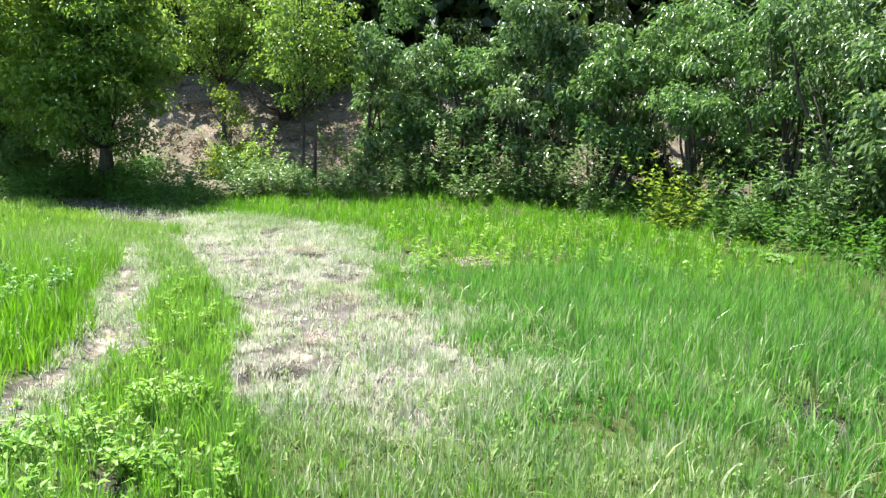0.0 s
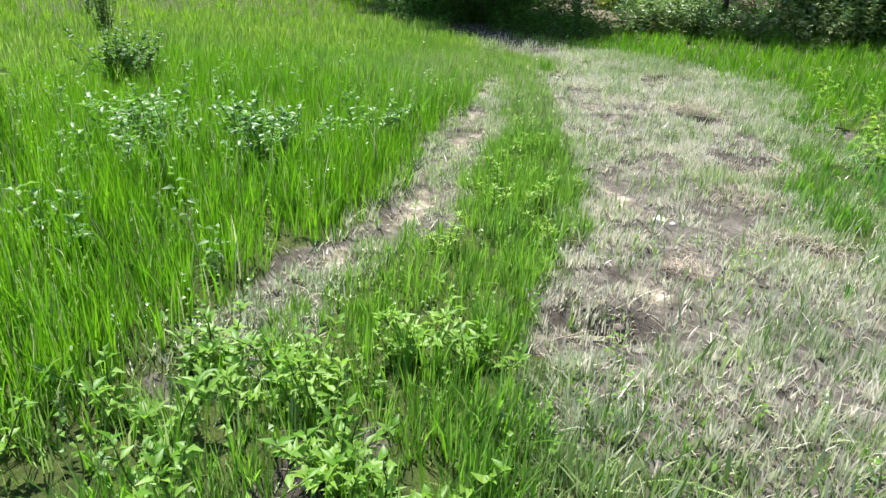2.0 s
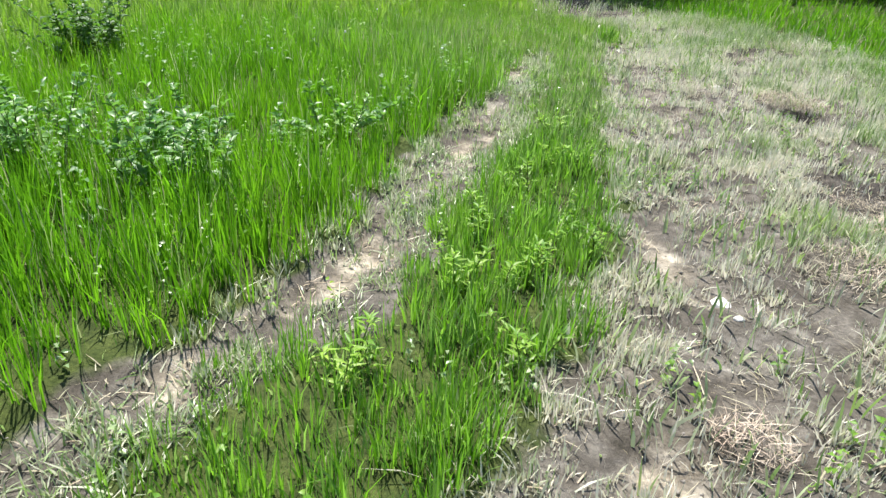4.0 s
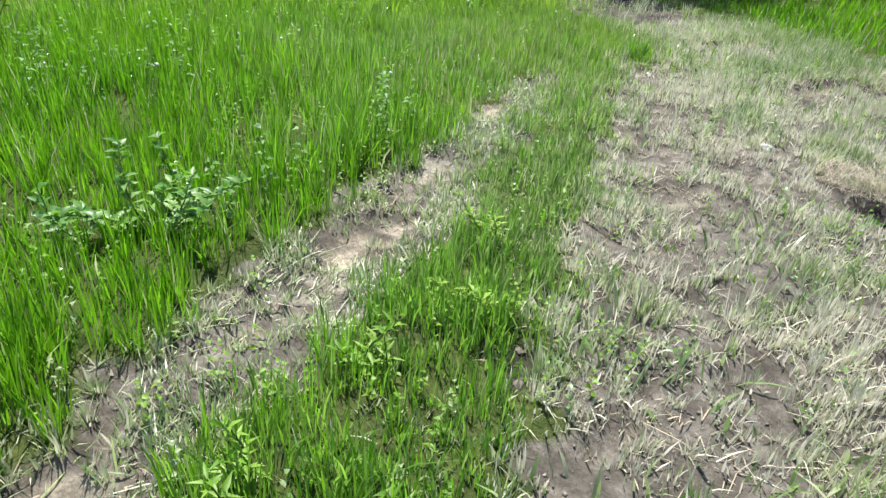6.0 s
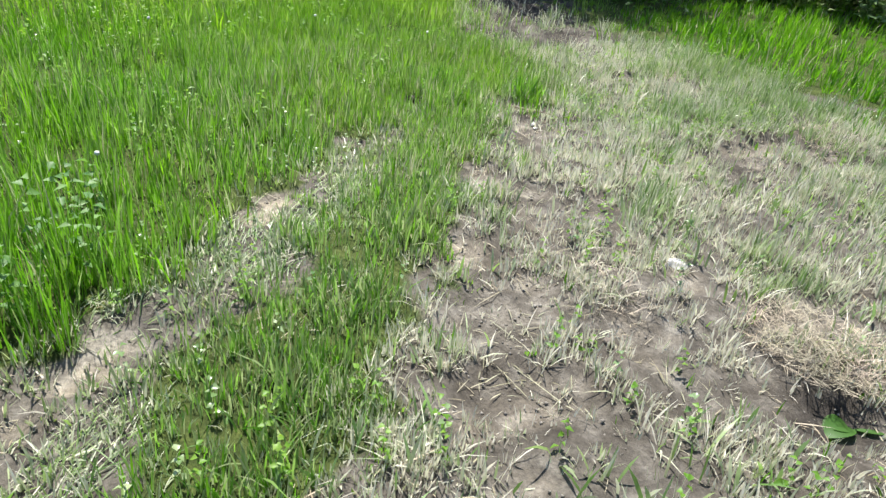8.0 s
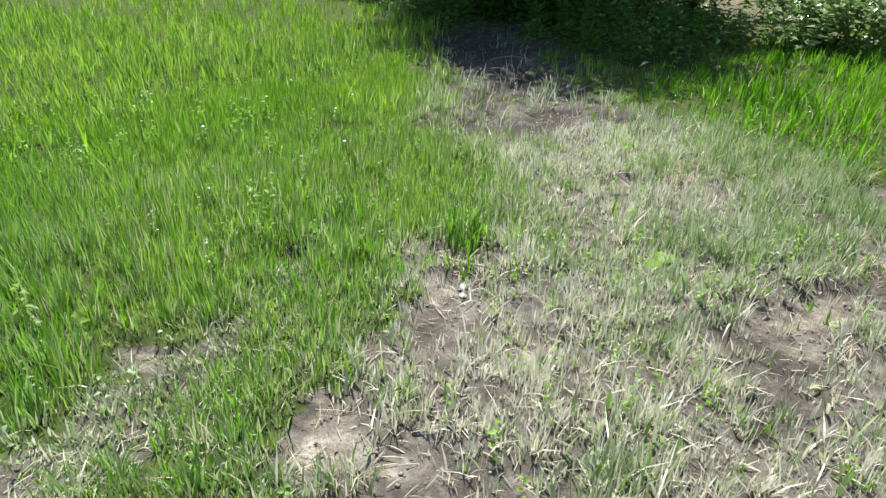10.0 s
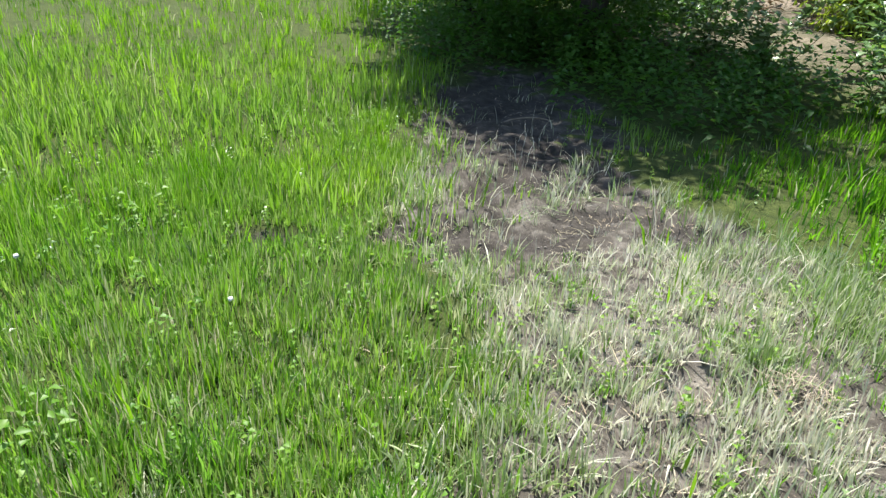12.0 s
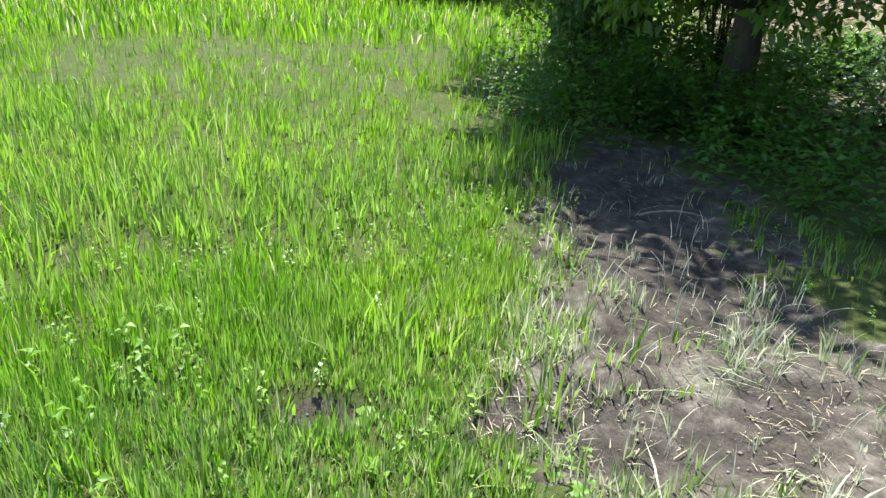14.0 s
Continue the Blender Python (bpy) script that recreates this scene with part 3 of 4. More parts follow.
x, y, cl = sown(-8.2, 3.0, 0.3, 15.4, 5300, stubble_keep, 7, 0.032)
tall_end = ease(y, 10.3, 12.0)
green = ease(0.75 * vnoise(x, y, 0.5, 52) + 0.5 * vnoise(x, y, 0.17, 55) - 0.16 + 0.2 * ease(y, 11.4, 13.0) - 0.3 * blob(x, y, -4.0, 11.15, 0.9) - 0.2 * blob(x, y, -3.3, 12.0, 0.8) + 0.3 * ease(x, rut_core(y), pale_right(y)) * (1 - 0.6 * ease(y, 9, 11)) + 0.3 * (1 - ease(y, 2.5, 5.0)), 0.45, 0.95)
dry = np.clip(rng.normal(0.92, 0.3, len(x)) + 0.5 * (cl[1] - 0.5) - 0.6 * green - 0.62 * (1 - ease(y, 2.6, 5.0)) - 0.16 * ease(y, 10.4, 12.2), 0, 1)
grass("straw_stubble", "short pale dry grass and stubble along the rut", M_STUBBLE, x, y, (0.085 + 0.05 * green + 0.02 * tall_end) * (0.5 + 0.9 * vnoise(x, y, 0.12, 58)), 0.0062, np.where(rng.random(len(x)) < 0.6, 0.18, 0.6), dry, 2, None, 0.15, 0.01, cl)

x, y, cl = sown(-8.2, 3.0, 0.3, 15.4, 2400, lambda x, y: stubble_keep(x, y) * (0.08 + 0.92 * (1 - ease(y, 3.6, 5.4)) + 0.35 * ease(y, 10.8, 12)) * (0.25 + 0.75 * ease(vnoise(x, y, 0.25, 56), 0.3, 0.65)), 7, 0.03)
grass("straw_stubble", "short fresh green blades among the pale stubble", M_MEADOW, x, y, 0.08 + 0.06 * (1 - ease(y, 2.5, 5.0)), 0.0062, 0.28, rng.random(len(x)) ** 3, 2, None, 0.5, 0.01, cl)

in_left_rut = lambda x, y: ease(x, rut_left_out(y) - 0.1, rut_left_out(y) + 0.05) * (1 - ease(x, rut_left_in(y), rut_left_in(y) + 0.15))
x, y, cl = sown(-7.0, -1.2, 3.1, 12.5, 3600, lambda x, y: in_left_rut(x, y) * (0.3 + 0.7 * ease(vnoise(x, y, 0.3, 53), 0.3, 0.6)) * np.clip(1.15 - 1.05 * bare(x, y), 0.06, 1), 7, 0.03)
grass("straw_stubble", "thin dry and greying grass in the left rut", M_STUBBLE, x, y, 0.085, 0.0068, 0.4, np.clip(rng.normal(0.4, 0.35, len(x)), 0, 1), 2, None, 0.2, 0.01, cl)
x, y = scatter(-7.0, -1.2, 3.1, 12.5, 2600, lambda x, y: in_left_rut(x, y) * ease(vnoise(x, y, 0.28, 48), 0.3, 0.6) * (0.35 + 0.4 * ease(y, 5.8, 6.6)) * np.clip(1.15 - bare(x, y) * (1 - 0.45 * ease(y, 5.8, 6.6)), 0.06, 1))
grass("trodden_grass", "long grey-green blades trodden flat along the rut", M_STUBBLE, x, y, 0.034, 0.0047, 2.0, np.clip(rng.normal(0.28, 0.33, len(x)), 0, 1), 2, 1.95, 0.0, -0.004)

x, y = scatter(-5.5, 2.5, 0.8, 12.5, 260, lambda x, y: np.clip(ease(x, rut_right_in(y) - 0.35, rut_right_in(y)) * (1 - ease(x, pale_right(y) - 0.2, pale_right(y) + 0.5)) - bare(x, y), 0, 1) * ease(vnoise(x, y, 0.4, 59), 0.4, 0.65))
grass("straw_stubble", "broad grey-green blades at the rut's edge", M_STUBBLE, x, y, 0.15, 0.011, 0.4, np.clip(rng.normal(0.15, 0.2, len(x)), 0, 1), 3, None, 0.4)

worn = lambda x, y: middle_keep(x, y) * ease(y, 5.5, 7.5) * ease(vnoise(x, y, 0.3, 27), 0.25, 0.55)
x, y, cl = sown(-6.5, -0.8, 3.4, 12.4, 1700, lambda x, y: middle_keep(x, y) * (1 - ease(y, 5, 7)), 9, 0.045)
grass("low_grass", "short fine green grass between the wheel ruts", M_MEADOW, x, y, 0.075, 0.0058, 0.35, 0.5 * rng.random(len(x)) ** 2, 2, None, 0.5, 0.01, cl)
x, y, cl = sown(-6.5, -1.5, 5.0, 12.4, 2600, worn, 7, 0.035)
grass("worn_grass", "short greying worn grass on the middle strip", M_STUBBLE, x, y, 0.07, 0.0058, 0.45, np.clip(rng.normal(0.25, 0.3, len(x)), 0, 1), 2, None, 0.3, 0.01, cl)

# flattened dead blades lying on the soil
x, y = scatter(-9.5, 1.0, 2.0, 17, 620, lambda x, y: np.clip(np.maximum(np.maximum(0.8 * bare(x, y), 0.55 * stubble_keep(x, y)), 0.7 * worn(x, y)), 0, 0.8) * np.where(shaded_bare(x, y) > 0.5, 0.15, 1) * ease(vnoise(x, y, 0.3, 49), 0.25, 0.65))
grass("straw_litter", "dead straw lying flat on the bare soil", M_STRAW, x, y, 0.026, 0.0046, 2.6, 1.0, 2, None, 0.0, -0.008)


# the right verge: longer, bluer, leaning grass
def right_keep(x, y):
    b = pale_right(y)
    return ease(x + (1.5 - 0.9 * ease(y, 8.5, 10.5)) * (vnoise(x, y, 0.8, 54) - 0.5) + 0.8 * (vnoise(x, y, 0.25, 69) - 0.5), b - 0.55, b + 0.75) * open_ground(x, y) * (0.6 + 0.4 * ease(vnoise(x, y, 0.5, 61), 0.2, 0.5)) * (1 - blob(x, y, 2.58, 4.25, 0.34)) * ease(y, 0.2, 1.6) * (1 - 0.8 * ease(x, 4.2, 6.2))


x, y, cl = sown(-6, 6.2, 0.6, 12.5, 2300, lambda x, y: right_keep(x, y) * (1 - 0.45 * ease(np.hypot(x - 1.5, y - 4), 2.5, 4.5)) * (1 - ease(y + 3 * (vnoise(x, y, 1.1, 66) - 0.5), 7.0, 11.5)), 9, 0.045)
near = 1 - ease(np.hypot(x - 1.2, y - 3.5), 2.0, 4.0)
grass("verge_grass", "long blue-green grass with pale bent tips beside the track", M_VERGE, x, y, (0.12 + 0.17 * ease(np.hypot((x - 0.25) / 1.4, y - 9.9), 0.8, 1.6) * (0.25 + 0.75 * ease(x - pale_right(y), 0.2, 1.8))) * (0.25 + 0.6 * vnoise(x, y, 0.7, 62) + 0.9 * vnoise(x, y, 0.2, 67)), 0.0078, 0.3, np.clip((0.3 + 0.4 * near) * (rng.random(len(x)) < 0.35) * rng.random(len(x)), 0, 1), 2, None, clump=cl)
x, y = scatter(-1.0, 5.5, 1.5, 9.0, 320, lambda x, y: right_keep(x, y) * ease(vnoise(x, y, 0.35, 68), 0.35, 0.65) * (1 - ease(np.hypot(x - 1.5, y - 3.5), 3.0, 5.0)))
grass("verge_grass", "pale glossy bent blades standing in the verge grass", M_STUBBLE, x, y, 0.24, 0.0105, 0.5, 0.3 * rng.random(len(x)), 3, None, 1.2)
x, y, cl = sown(-6.5, 6.2, 6.0, 20.5, 520, lambda x, y: right_keep(x, y) * ease(y + 3 * (vnoise(x, y, 1.1, 66) - 0.5), 7.0, 11.0) * (shaded_bare(x, y) < 0.4) * (1 - 0.8 * ease(y, 19, 20.5)) * (1 - ease(x, 5.2, 6.2)) * (1 - herb_zone(x, y)), 7, 0.05)
grass("verge_grass", "green verge grass in front of the thicket", M_MEADOW, x, y, (0.12 + 0.15 * ease(np.hypot((x - 0.25) / 1.4, y - 9.9), 0.8, 1.6) * (0.25 + 0.75 * ease(x - pale_right(y), 0.2, 1.8))) * (0.35 + 0.7 * vnoise(x, y, 0.7, 63) + 0.6 * vnoise(x, y, 0.25, 67)), 0.0105, 0.32, 0.8 * (rng.random(len(x)) < 0.08), 2, clump=cl)
# thin grass over the shaded bare soil
x, y = scatter(-10.5, -5.2, 12.8, 17.2, 130, lambda x, y: shaded_bare(x, y) * ease(vnoise(x, y, 0.4, 64), 0.45, 0.8))
grass("shade_grass", "thin pale grass on bare shaded soil", M_STUBBLE, x, y, 0.16, 0.005, 0.7, np.clip(rng.normal(0.5, 0.3, len(x)), 0, 1), 3)


# short grass wherever nothing else grows
x, y = scatter(-9.5, 5.5, 0.6, 19.5, 300, lambda x, y: np.clip(0.9 - 1.3 * bare(x, y), 0, 1) * (1 - herb_zone(x, y)) * ease(vnoise(x, y, 0.25, 72), 0.3, 0.6) * 0.3)
grass("short_grass", "short green grass filling the gaps", M_MEADOW, x, y, 0.10, 0.0068, 0.4, 0.65 * rng.random(len(x)), 2)

x, y, cl = sown(-6.8, -2.8, 8.3, 13.2, 1200, lambda x, y: np.clip(1 - 1.2 * bare(x, y), 0, 1) * ease(vnoise(x, y, 0.3, 28), 0.2, 0.5) * (1 - ease(x, rut_right_in(y), rut_right_in(y) + 0.4)), 8, 0.04)
grass("short_grass", "low mixed green and straw-coloured grass over fading ruts", M_SUNNY, x, y, 0.06, 0.0058, 0.4, 0.8 * rng.random(len(x)), 2, clump=cl)

# ragged meeting of meadow and stubble at the track's end
x, y, cl = sown(-7.6, -3.2, 9.4, 13.8, 1500, lambda x, y: ease(x, rut_right_in(y) - 1.0, rut_right_in(y) - 0.3) * (1 - ease(x, rut_right_in(y), rut_right_in(y) + 0.5)) * np.clip(1 - 1.2 * bare(x, y), 0, 1) * ease(vnoise(x, y, 0.18, 76), 0.15, 0.45) * ease(y, 9.4, 10.2), 8, 0.035)
grass("track_grass", "olive mixed grass where the wheel tracks fade out", M_MEADOW, x, y, 0.07 + 0.16 * vnoise(x, y, 0.22, 77), 0.0064, 0.26, rng.random(len(x)) ** 1.6, 2, clump=cl)
x, y, cl = sown(-3.6, 2.2, 0.5, 3.6, 1800, lambda x, y: np.clip(1 - 1.2 * bare(x, y), 0, 1) * (1 - ease(y, 2.8, 3.6)) * (0.5 + 0.5 * (x < -0.9)), 9, 0.04)
grass("short_grass", "short mixed green and dry grass at the track's start", M_MEADOW, x, y, 0.05 + 0.10 * vnoise(x, y, 0.22, 79) + 0.1 * (1 - ease(x, -1.6, -1.0)), 0.0066, 0.3, 0.5 * rng.random(len(x)) ** 2, 2, clump=cl)

# pale matted grass leaning over the soil before the shade
x, y = scatter(-7.6, -4.8, 12.6, 15.2, 400, lambda x, y: np.maximum(blob(x, y, -6.4, 13.5, 1.3, 1.0, 60), blob(x, y, -6.2, 14.3, 1.1, 0.6, 40)) * ease(vnoise(x, y, 0.32, 75), 0.48, 0.7) * (1 - ease(y - 0.3 * (x + 6.5), 14.3, 14.9)))
grass("matted_grass", "pale half-dry grass lying over bare soil", M_STUBBLE, x, y, 0.10, 0.005, 1.5, np.clip(rng.normal(0.25, 0.3, len(x)), 0, 1), 2, 0.2, 0.3)

# pale dry stalks standing before the shade
x, y = scatter(-9.0, -4.6, 12.8, 15.8, 28, lambda x, y: ease(vnoise(x, y, 0.5, 71), 0.3, 0.7) * (np.abs(y - 14.3 + 0.35 * (x + 7)) < 0.9))
grass("dry_stalks", "thin pale dry grass stalks standing in front of the shade", M_STUBBLE, x, y, 0.28, 0.004, 0.5, 0.85, 3)

def tuft(x, y, r, n, tall, mat, label, dry=0.1):
    """One clump of grass."""
    a, d = rng.uniform(0, 6.28, n), r * np.sqrt(rng.random(n))
    ob = grass("grass_tuft", label, mat, x + d * np.cos(a), y + d * np.sin(a), tall * (1.1 - 0.5 * d / r), 0.0065, 0.32, dry * rng.random(n) * 2, 3)
    ob["category"], ob["group"] = "grass tuft", "tufts on the track"
    del ob["kind"]


for tx, ty, tr, tn, tt in ((-4.95, 11.78, 0.13, 170, 0.34), (-5.55, 11.45, 0.14, 150, 0.28), (-2.68, 7.2, 0.16, 190, 0.30), (-2.95, 7.0, 0.12, 120, 0.26), (-1.1, 3.65, 0.16, 200, 0.33), (-0.95, 3.35, 0.14, 160, 0.30), (-1.95, 5.25, 0.15, 160, 0.28),
                           (-1.75, 5.75, 0.13, 130, 0.26), (-2.35, 6.35, 0.14, 150, 0.27), (-0.75, 8.6, 0.2, 220, 0.32), (-0.6, 7.5, 0.2, 220, 0.3), (-0.35, 7.0, 0.18, 180, 0.3), (-1.45, 4.25, 0.13, 130, 0.27)):
    tuft(tx, ty, tr, tn, tt, M_MEADOW, "upright tuft of fresh green grass")
for tx, ty, tr, tn, tt in ((-3.36, 8.5, 0.24, 380, 0.2), (-3.65, 8.95, 0.2, 300, 0.19), (-3.9, 9.5, 0.22, 300, 0.19), (-3.15, 8.2, 0.16, 200, 0.18)):
    tuft(tx, ty, tr, tn, tt, M_MEADOW, "dense olive green tuft between the ruts", 0.3)
for tx, ty, tr, tn, tt in ((-6.55, 14.35, 0.16, 60, 0.26), (-6.1, 14.8, 0.14, 55, 0.24), (-7.2, 14.1, 0.14, 50, 0.24), (-6.9, 14.9, 0.12, 40, 0.26), (-5.7, 14.7, 0.16, 60, 0.24)):
    tuft(tx, ty, tr, tn, tt, M_STUBBLE, "thin pale tuft of half-dry grass", 0.5)


# ---- leaves and woody plants ----
def leaf_mesh(at, way, up, long, wide, fold=0.25, droop=0.25, simple=False):
    """Many leaves at once: a pointed blade folded along its midrib, of four triangles, or of two where simple. at, way, up: n by 3."""
    n = len(at)
    side = np.cross(way, up)
    side /= np.linalg.norm(side, axis=1, keepdims=True) + 1e-9
    up = np.cross(side, way)
    L, W = long[:, None], wide[:, None]
    belly = at + way * L * 0.42
    tip = at + way * L - up * L * droop
    a = belly - side * W * 0.5 + up * W * fold
    b = belly + side * W * 0.5 + up * W * fold
    if simple:
        verts = np.stack([at, a, tip, b], 1).reshape(-1, 3)
        return verts, (np.arange(n)[:, None, None] * 4 + np.array([(0, 2, 1), (0, 3, 2)])[None]).reshape(-1, 3)
    mid = belly + way * L * 0.08 - up * L * droop * 0.15
    verts = np.stack([at, a, mid, b, tip], 1).reshape(-1, 3)
    tri = np.array([(0, 2, 1), (0, 3, 2), (1, 2, 4), (2, 3, 4)])
    faces = (np.arange(n)[:, None, None] * 5 + tri[None]).reshape(-1, 3)
    return verts, faces


def unit(v):
    return v / (np.linalg.norm(v, axis=-1, keepdims=True) + 1e-9)


def tube(bm, pts, radii, sides=7):
    """A tapered tube along points."""
    rings = []
    for i, (p, r) in enumerate(zip(pts, radii)):
        d = (Vector(pts[min(i + 1, len(pts) - 1)]) - Vector(pts[max(i - 1, 0)])).normalized()
        q = d.to_track_quat("Z", "Y")
        rings.append([bm.verts.new(Vector(p) + q @ Vector((r * math.cos(a), r * math.sin(a), 0))) for a in (2 * math.pi * k / sides for k in range(sides))])
    for r0, r1 in zip(rings, rings[1:]):
        for k in range(sides):
            bm.faces.new((r0[k], r0[(k + 1) % sides], r1[(k + 1) % sides], r1[k]))
    bm.faces.new(rings[0][::-1])
    bm.faces.new(rings[-1])


def part(name, bm, material, parent, label=""):
    me = bpy.data.meshes.new(name)
    bm.to_mesh(me)
    bm.free()
    me.polygons.foreach_set("use_smooth", np.ones(len(me.polygons), bool))
    me.materials.append(material)
    return under(new(name, me), parent, label)


def limb(start, end, bend, r0, r1, r):
    """Points and radii of a bent limb."""
    a, b = np.array(start, float), np.array(end, float)
    off = r.normal(0, bend, 3)
    pts, rad = [], []
    for i in range(7):
        s = i / 6
        pts.append(tuple(a + (b - a) * s + off * math.sin(math.pi * s) + r.normal(0, bend * 0.12, 3) * (0 < i < 6)))
        rad.append(r0 + (r1 - r0) * s)
    return pts, rad


def crown_leaves(centres, spread_r, per, long, wide, r, heavy=0.45, flat=0.6):
    """Clumps of drooping leaves round the ends of twigs."""
    n = len(centres) * per
    c = np.repeat(centres, per, 0)
    sr = np.repeat(np.broadcast_to(spread_r, len(centres)), per)[:, None]
    off = unit(r.normal(0, 1, (n, 3))) * (r.random((n, 1)) ** 0.45) * sr * np.array([1, 1, flat])
    way = unit(unit(off) * 0.8 + r.normal(0, 0.5, (n, 3)) + np.array([0, 0, -heavy]))
    up = unit(np.array([0, 0, 1.0]) + r.normal(0, 0.45, (n, 3)))
    return leaf_mesh(c + off, way, up, long * r.uniform(0.6, 1.25, n), wide * r.uniform(0.7, 1.2, n), 0.25, 0.25, True)


def tree(name, label, x, y, tall, crown_z, crown_r, clumps, per, leaf, mat, seed, trunk_r=0.16, stems=((0, 0),), low=0.0, clump_r=0.55, heavy=0.45, shift=(0, 0)):
    """A leafy tree: tapered stems, limbs out to every clump and a crown with gaps. crown_r: radii along x, y, z."""
    r = np.random.default_rng(seed)
    e = empty(name, x, y)
    tagged(e, label, "tree")
    bases = []
    for sx, sy in stems:
        bm = bmesh.new()
        top = (sx * 2.2 + r.normal(0, 0.08), sy * 2.2 + r.normal(0, 0.08), tall * 0.93)
        pts, rad = limb((sx, sy, -0.1), top, tall * 0.008, trunk_r, trunk_r * 0.12, r)
        tube(bm, pts, [rad[0] * 1.35] + rad[1:], 10)
        part("trunk", bm, M_BARK, e)
        bases.append(np.array(pts))
    d = unit(r.normal(0, 1, (clumps * 3, 3)))
    rad = r.random((clumps * 3, 1)) ** 0.4 * (0.8 + 0.35 * r.random((clumps * 3, 1)))
    c = d * rad * np.array(crown_r) + np.array([*shift, crown_z])
    c = c[c[:, 2] > low][:clumps]
    for k in range(0, len(c), max(1, len(c) // 42)):
        b = bases[k % len(bases)]
        near = b[np.argmin(np.abs(b[:, 2] - (c[k][2] * 0.72 - 0.3)))]
        pts, rd = limb(near, c[k], 0.14, trunk_r * 0.28, 0.012, r)
        bm = bmesh.new()
        tube(bm, pts, rd, 5)
        part("branch", bm, M_BARK, e)
    v, f = crown_leaves(c, clump_r * r.uniform(0.6, 1.3, len(c)), per, leaf[0], leaf[1], r, heavy)
    under(mesh_object("crown", v, f, mat), e)
    return e


tree("tree", "leafy deciduous tree casting deep shade over the track", -9.85, 18.55, 8.6, 4.4, (2.8, 2.45, 3.45), 400, 76, (0.15, 0.085), M_TREE, 101, 0.185, ((0, 0),), 1.2, 0.5, 0.45, (-0.4, -0.4))
tree("tree", "leafy deciduous tree behind the shaded nettle bed", -14.0, 20.2, 9.5, 4.4, (2.7, 2.6, 4.0), 330, 80, (0.15, 0.085), M_TREE, 103, 0.12, ((0, 0),), 0.7, 0.5)
tree("tree", "thin-crowned tree on the brown bank behind", -9.3, 26.5, 10, 6.0, (2.9, 2.6, 3.4), 190, 62, (0.16, 0.09), M_TREE, 104, 0.11, ((0, 0),), 2.6, 0.55)
tree("young_tree", "slender twin-stemmed young tree with thin crown", -4.5, 20.4, 7.5, 4.6, (1.5, 1.4, 2.6), 110, 60, (0.12, 0.07), M_TREE, 102, 0.055, ((-0.18, 0), (0.16, 0.05)), 2.4)


def shrub(name, label, x, y, tall, r_xy, clumps, per, leaf, mat, seed, clump_r=0.42, heavy=0.5):
    """A shrub with many stems, leaves down to the ground."""
    r = np.random.default_rng(seed)
    e = empty(name, x, y)
    tagged(e, label, "shrub")
    boughs = max(7, clumps // 11)
    d = unit(r.normal(0, 1, (boughs, 3)))
    d[:, 2] = np.abs(d[:, 2]) * np.where(r.random(boughs) < 0.5, -0.66, 1)
    size = np.array([r_xy, r_xy, tall * 0.62])
    end = d * r.uniform(0.62, 1.05, (boughs, 1)) * size
    who = r.integers(0, boughs, clumps)
    c = end[who] * r.uniform(0.7, 1.0, (clumps, 1)) + r.normal(0, 0.05 + 0.045 * tall, (clumps, 3)) * np.array([1.15, 1.15, 0.85]) + np.array([0, 0, tall * 0.42])
    c = c[c[:, 2] > 0.08]
    for k in range(0, len(c), max(1, len(c) // 11)):
        pts, rd = limb((*r.normal(0, 0.12, 2), -0.08), c[k], 0.12 * tall * 0.4, 0.012 + 0.008 * tall, 0.006, r)
        bm = bmesh.new()
        tube(bm, pts, rd, 5)
        part("stem", bm, M_BARK, e)
    v, f = crown_leaves(c, clump_r * r.uniform(0.6, 1.3, len(c)), per, leaf[0], leaf[1], r, heavy)
    under(mesh_object("foliage", v, f, mat), e)
    return e


def weed(name, label, x, y, tall, stems, mat, leaf, seed, spread_xy=0.12, per=12, category="weed"):
    """A clump of leafy stems."""
    r = np.random.default_rng(seed)
    e = empty(name, x, y)
    tagged(e, label, category)
    for s in range(stems):
        foot = np.array([*r.normal(0, spread_xy * 0.5, 2), -0.02])
        h = tall * r.uniform(0.6, 1.1)
        top = foot + np.array([*r.normal(0, spread_xy, 2), h])
        pts, rd = limb(foot, top, 0.02, 0.004 + 0.004 * tall, 0.002, r)
        bm = bmesh.new()
        tube(bm, pts, rd, 3)
        stem = part("stem", bm, M_STEM, e)
        pts = np.array(pts)
        s_ = np.sort(r.uniform(0.05, 1.0, per))
        at = np.stack([np.interp(s_, np.linspace(0, 1, 7), pts[:, j]) for j in range(3)], 1)
        turn = r.uniform(0, 6.28) + np.arange(per) * 2.4
        way = unit(np.stack([np.cos(turn), np.sin(turn), 0.35 + 0.5 * s_], 1) + r.normal(0, 0.2, (per, 3)))
        up = unit(np.array([0, 0, 1.0]) + r.normal(0, 0.25, (per, 3)))
        v, f = leaf_mesh(at, way, up, leaf[0] * r.uniform(0.6, 1.2, per) * (1.15 - 0.45 * s_), leaf[1] * r.uniform(0.7, 1.2, per), 0.2, 0.3)
        under(mesh_object("foliage", v, f, mat), stem)
    return e


